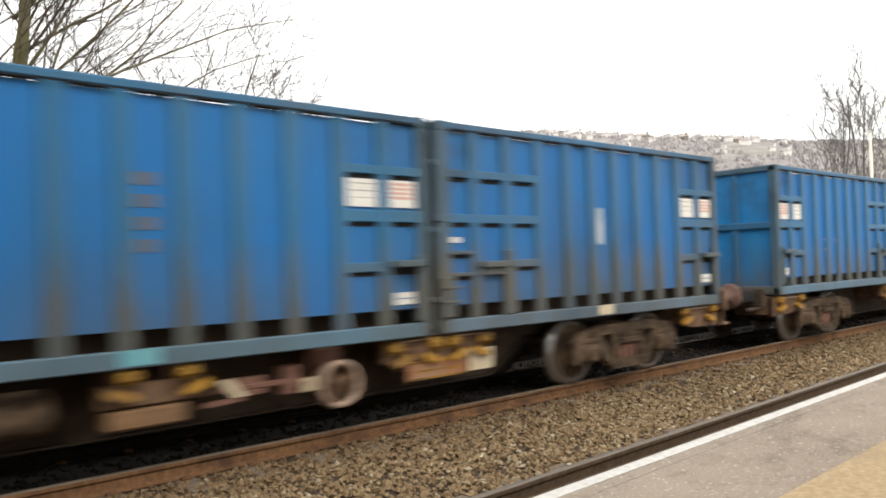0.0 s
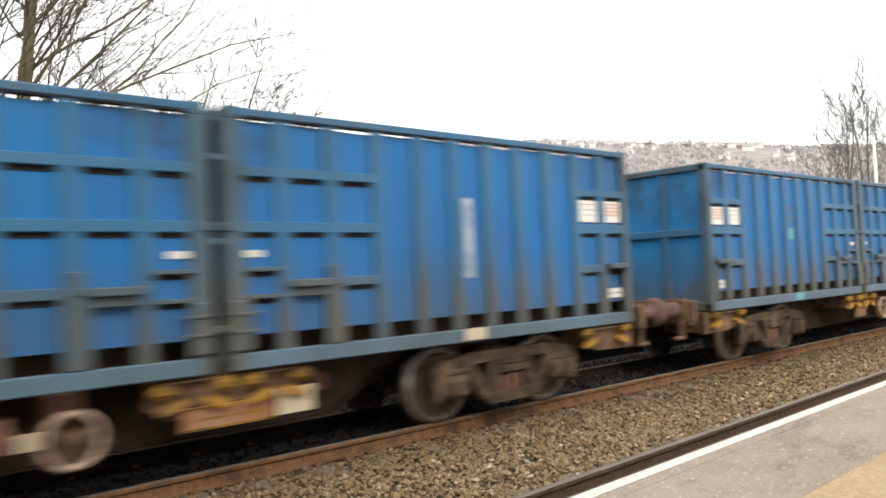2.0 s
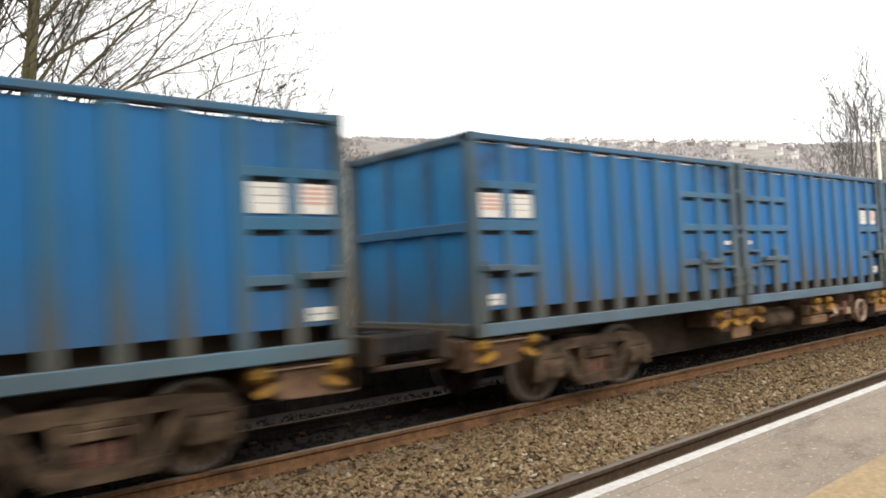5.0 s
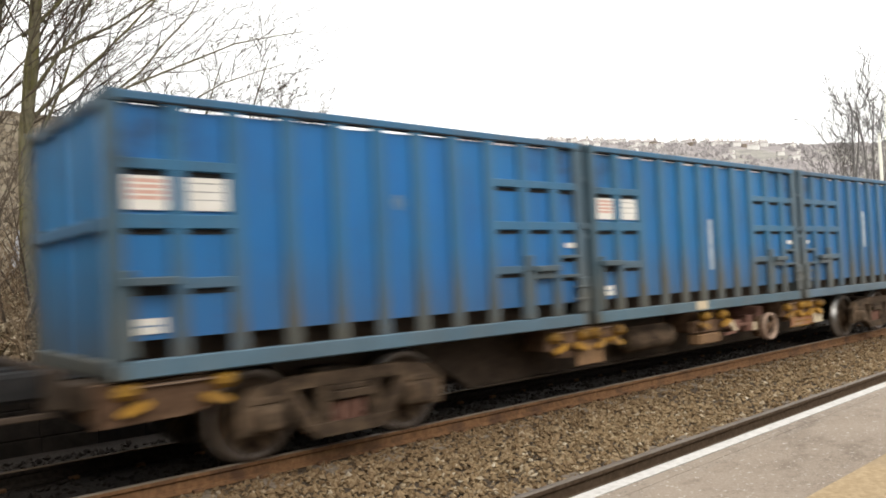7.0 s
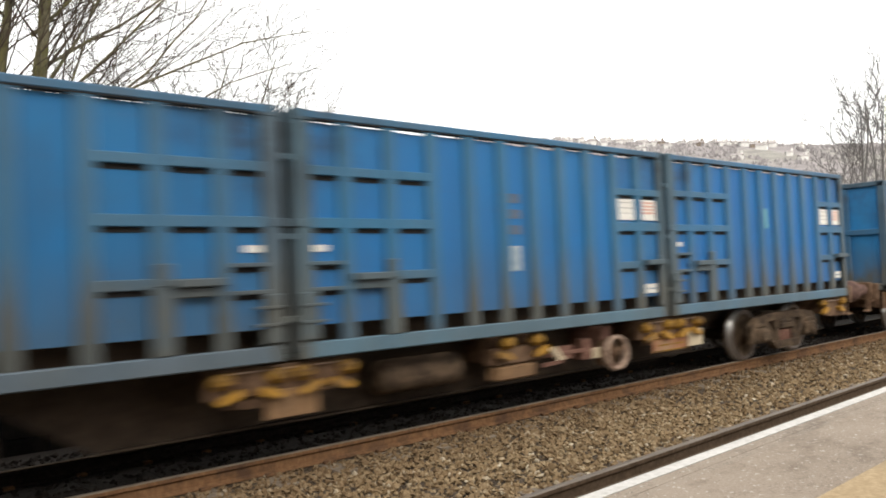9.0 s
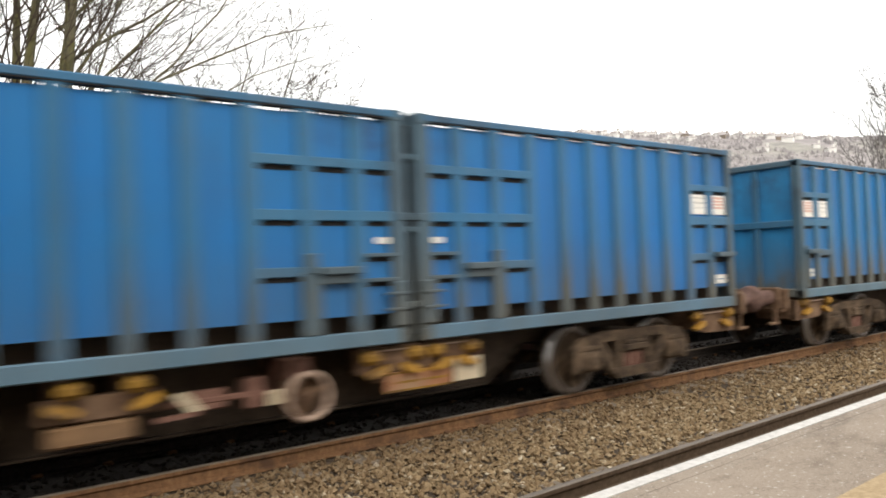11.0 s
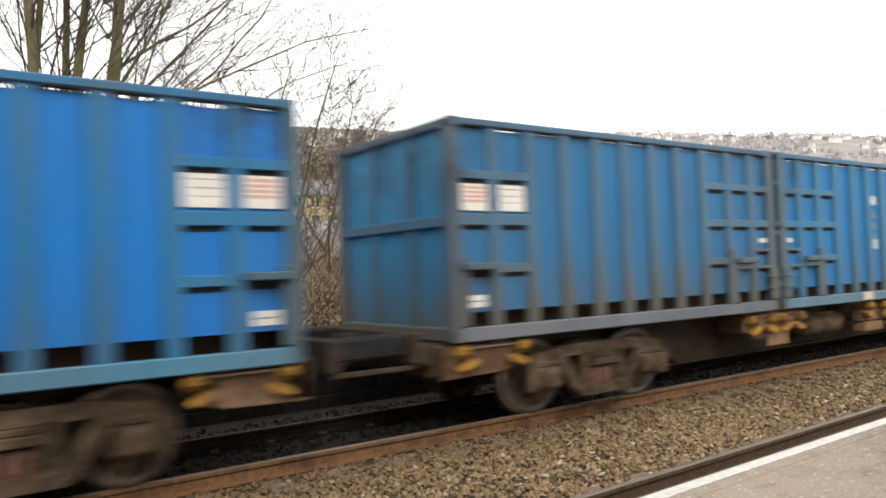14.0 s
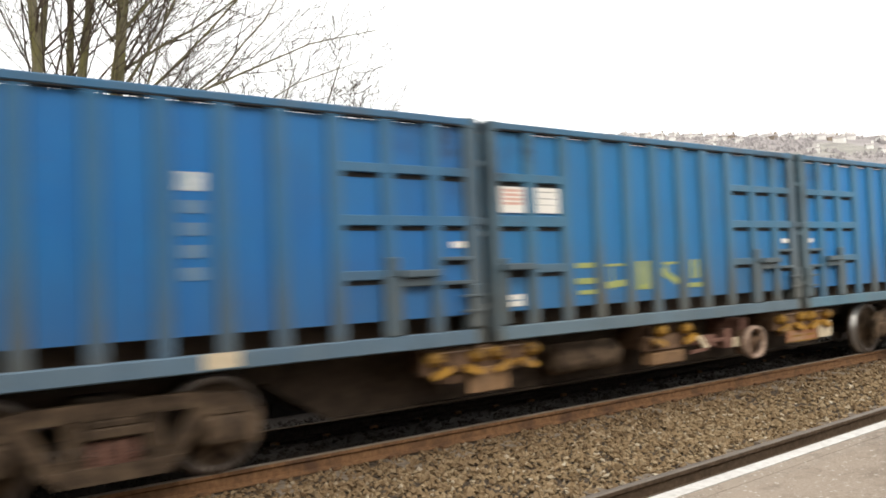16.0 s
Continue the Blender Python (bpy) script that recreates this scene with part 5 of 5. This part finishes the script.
def build_brush():
    """Dry stems, brambles and dead bracken over the bank."""
    rng = random.Random(77)
    t = Tubes()
    for _ in range(6500):
        x, y = rng.uniform(-1.5, 16.0), 10.95 + 8.2 * rng.random() ** 1.3
        if rng.random() < 0.25:
            x = rng.uniform(16, 40)
        z = ground_z(x, y) - 0.03
        hgt = rng.uniform(0.25, 1.0) if rng.random() < 0.9 else rng.uniform(0.9, 1.7)
        d = Vector((rng.gauss(0, 0.45), rng.gauss(0, 0.45), 1)).normalized()
        p, pts = Vector((x, y, z)), []
        bend = Vector((rng.gauss(0, 0.5), rng.gauss(0, 0.5), -0.25))
        for i in range(4):
            pts.append(p.copy())
            p += d * hgt / 3
            d = (d + bend * 0.5 + Vector((rng.gauss(0, 0.2), rng.gauss(0, 0.2), 0))).normalized()
        t.add(pts, [0.009, 0.008, 0.006, 0.004], 3)
    for _ in range(500):
        # taller thicket behind the trunks
        x, y = rng.uniform(-2.5, 11.0), rng.uniform(17.0, 23.0)
        p, pts, d = Vector((x, y, ground_z(x, y) - 0.05)), [], Vector((rng.gauss(0, 0.35), rng.gauss(0, 0.35), 1)).normalized()
        hgt, bend = rng.uniform(1.0, 2.9), Vector((rng.gauss(0, 0.4), rng.gauss(0, 0.4), -0.12))
        for i in range(5):
            pts.append(p.copy())
            p += d * hgt / 4
            d = (d + bend * 0.35 + Vector((rng.gauss(0, 0.15), rng.gauss(0, 0.15), 0))).normalized()
        t.add(pts, [0.014, 0.012, 0.009, 0.007, 0.004], 3)
    tagged(new("dry_brush", sheet("dry_brush", t.v, t.f, BRUSH)), "tangled dry brown brush and brambles on the bank", "brush", kind="stuff")


build_brush()


def build_litter():
    """Dead leaves and chips strewn over the bank."""
    rng = random.Random(15)
    v, f = [], []
    for _ in range(22000):
        x, y = rng.uniform(-0.5, 9.5), 10.8 + 4.5 * rng.random() ** 1.6
        z = ground_z(x, y) + rng.uniform(0.0, 0.10)
        a, r, t = rng.uniform(0, math.tau), rng.uniform(0.02, 0.06), rng.uniform(-0.8, 0.8)
        ca, sa = math.cos(a) * r, math.sin(a) * r
        n0 = len(v)
        v += [(x + ca, y + sa, z + t * r), (x - sa * 0.6, y + ca * 0.6, z + 0.012), (x - ca, y - sa, z - t * r), (x + sa * 0.6, y - ca * 0.6, z)]
        f += [(n0, n0 + 1, n0 + 2), (n0, n0 + 2, n0 + 3)]
    tagged(new("leaf_litter", sheet("leaf_litter", v, f, LITTER)), "strewn dead leaves and twigs on the bank", "leaves", kind="stuff")


build_litter()


def build_far_scrub():
    """Twiggy woods over the valley side: tufts of upright slivers."""
    rng = random.Random(9)
    v, f = [], []
    for _ in range(15000):
        ang, r = radians(rng.uniform(-8, 78)), rng.uniform(95, 432)
        x, y = r * math.sin(ang), r * math.cos(ang)
        if y < 45 or noise.noise(Vector((x * 0.02, y * 0.02, 7))) < -0.30:
            continue
        z = ground_z(x, y)
        s = rng.uniform(0.8, 2.3)
        for _ in range(5):
            a, b = rng.uniform(0, math.tau), rng.uniform(0.3, 0.9) * s
            px, py = x + rng.gauss(0, s * 0.4), y + rng.gauss(0, s * 0.4)
            dx, dy, w = math.cos(a) * b * 0.4, math.sin(a) * b * 0.4, 0.5 * s
            n0 = len(v)
            v += [(px - w, py, z - 0.5), (px + w * 0.5, py - w, z - 0.5), (px + w * 0.5, py + w, z - 0.5), (px + dx, py + dy, z + s * rng.uniform(0.4, 0.9))]
            f += [(n0, n0 + 1, n0 + 3), (n0 + 1, n0 + 2, n0 + 3), (n0 + 2, n0, n0 + 3)]
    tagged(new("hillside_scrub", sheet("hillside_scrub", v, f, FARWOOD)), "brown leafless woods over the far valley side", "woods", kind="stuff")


build_far_scrub()


# ---------------------------------------------------------------- distant buildings and post
def house(x, y, turn, length, depth, wall, roof, walls, roofs, label, storeys=2, cols=4, base=None, frames=True):
    root = thing("house", label, "house", "houses on the valley side")
    bm = boxes((-length / 2, length / 2, -depth / 2, depth / 2, -3, wall))
    part("wall", bm, walls, root)
    bm = bmesh.new()
    prism(bm, [(-depth / 2 - 0.3, wall - 0.05), (depth / 2 + 0.3, wall - 0.05), (0, wall + roof)], -length / 2 - 0.2, length / 2 + 0.2)
    bmesh.ops.rotate(bm, verts=bm.verts, cent=(0, 0, 0), matrix=Matrix.Rotation(radians(90), 3, "Z"))
    part("roof", bm, roofs, root)
    part("chimney", boxes((length * 0.3, length * 0.3 + 0.8, -0.4, 0.4, wall + roof * 0.6, wall + roof + 0.9)), walls, root)
    for s in range(storeys):
        for i in range(cols):
            cx, cz = -length / 2 + (i + 0.5) * length / cols, (s + 0.35) * wall / storeys
            win = part("window", boxes((cx - 0.55, cx + 0.55, -depth / 2 - 0.06, -depth / 2 + 0.05, cz, cz + 1.3)), DARKGLASS, root)
            if frames:
                part("window_frame", boxes((cx - 0.62, cx + 0.62, -depth / 2 - 0.09, -depth / 2 - 0.02, cz - 0.12, cz), (cx - 0.04, cx + 0.04, -depth / 2 - 0.085, -depth / 2 - 0.062, cz, cz + 1.3)), HOUSEWHITE, win)
    root.matrix_basis = pose(x, y, ground_z(x, y) if base is None else base, 0, 0, turn)


house(46.35, 105.6, -24, 28, 9, 5.2, 2.8, STONEWALL, SLATE, "long cream two-storey terrace with slate roof", 2, 11, 8.3)
house(31.0, 76.2, -22, 30, 11, 2.4, 4.2, TOWERSTONE, SLATE, "low building with a broad grey slate roof", 1, 10, 1.2)
hrng = random.Random(4)
for i in range(64):
    a = hrng.uniform(49, 64) if i < 44 else (hrng.uniform(48, 70) if i < 56 else hrng.uniform(20, 32))
    r = hrng.uniform(385, 416) if i < 44 else hrng.uniform(340, 395)
    hx, hy = r * math.sin(radians(a)), r * math.cos(radians(a))
    house(hx, hy, -a + hrng.uniform(-35, 35), hrng.uniform(2.2, 5.0), 3.4, hrng.uniform(1.2, 1.8), 0.8, HOUSEWHITE if hrng.random() < 0.92 else TOWERSTONE, HOUSEROOF, "pale distant house on the valley side", 0, 0)


def church_tower():
    x, y, w = 83, 288, 4.8
    root = thing("church_tower", "square stone church tower with corner pinnacles", "church")
    part("tower_body", boxes((-w, w, -w, w, -4, 15)), TOWERSTONE, root)
    for sx in (-1, 1):
        for sy in (-1, 1):
            bm = bmesh.new()
            lathe(bm, [(15, 0.8), (17, 0.75), (20, 0.05)], "z", (sx * (w - 0.7), sy * (w - 0.7), 0), 4)
            part("pinnacle", bm, TOWERSTONE, root)
    for i in (-1, 1):
        part("belfry_opening", boxes((i * 2 - 0.8, i * 2 + 0.8, -w - 0.1, -w + 0.1, 8, 12)), DARKGLASS, root)
    root.location = (x, y, 48)


church_tower()


def white_post():
    root = thing("white_post", "slim white-painted metal post beside the line", "post")
    bm = bmesh.new()
    lathe(bm, [(-1.0, 0.085), (2.6, 0.085), (2.65, 0.065), (6.2, 0.05)], "z", (0, 0, 0), 14)
    part("shaft", bm, POLEWHITE, root)
    part("post_cap", lathe(bmesh.new(), [(6.2, 0.055), (6.26, 0.055), (6.3, 0.02)], "z", (0, 0, 0), 12), POLEWHITE, root)
    root.location = (30.3, 10.5, ground_z(30.3, 10.5))


white_post()


# ---------------------------------------------------------------- what moves
def travel(t):
    """Where the tail end of wagon 0 stands along the line at t seconds."""
    view_offset = float(np.interp(t, [0.0, 8.5, 9.5, 12.0, 13.5, 14.3, 15.0, 16.0], [0.0, 0.0, -0.06, -0.11, -0.08, -0.01, 0.0, 0.03]))      # small offsets that fit the train to the camera's view
    return ((0.00121116 * t - 0.08645848) * t + 19.286044) * t - 6.629999 + view_offset


def motions():
    times = [i * 0.5 for i in range(33)]
    for ob, x0, turn, low in MOVING:
        walk(ob, [(t, pose(x0 + travel(t), TRACK_Y, low, 0, 0, turn)) for t in times])
    # wheels: every set of one place and sense shares its turning
    done = {}
    for ob, x0, turn, low in MOVING:
        sense = 1 if turn == 0 else -1
        for bogie in [o for o in ob.children if o.name.startswith("bogie") and o.type == "EMPTY"]:
            for w in bogie.children:
                if not w.name.startswith("wheelset"):
                    continue
                key = (sense, w.location.x > 0)
                if key not in done:
                    at = w.location.copy()
                    walk(w, [(i / FPS, pose(at.x, at.y, at.z, 0, math.degrees(sense * travel(i / FPS) / 0.44), 0)) for i in range(16 * FPS + 1)])
                    done[key] = w
                else:
                    w.rotation_mode = "QUATERNION"
                    keys = w.animation_data_create()
                    keys.action = done[key].animation_data.action
                    keys.action_slot = done[key].animation_data.action_slot


motions()
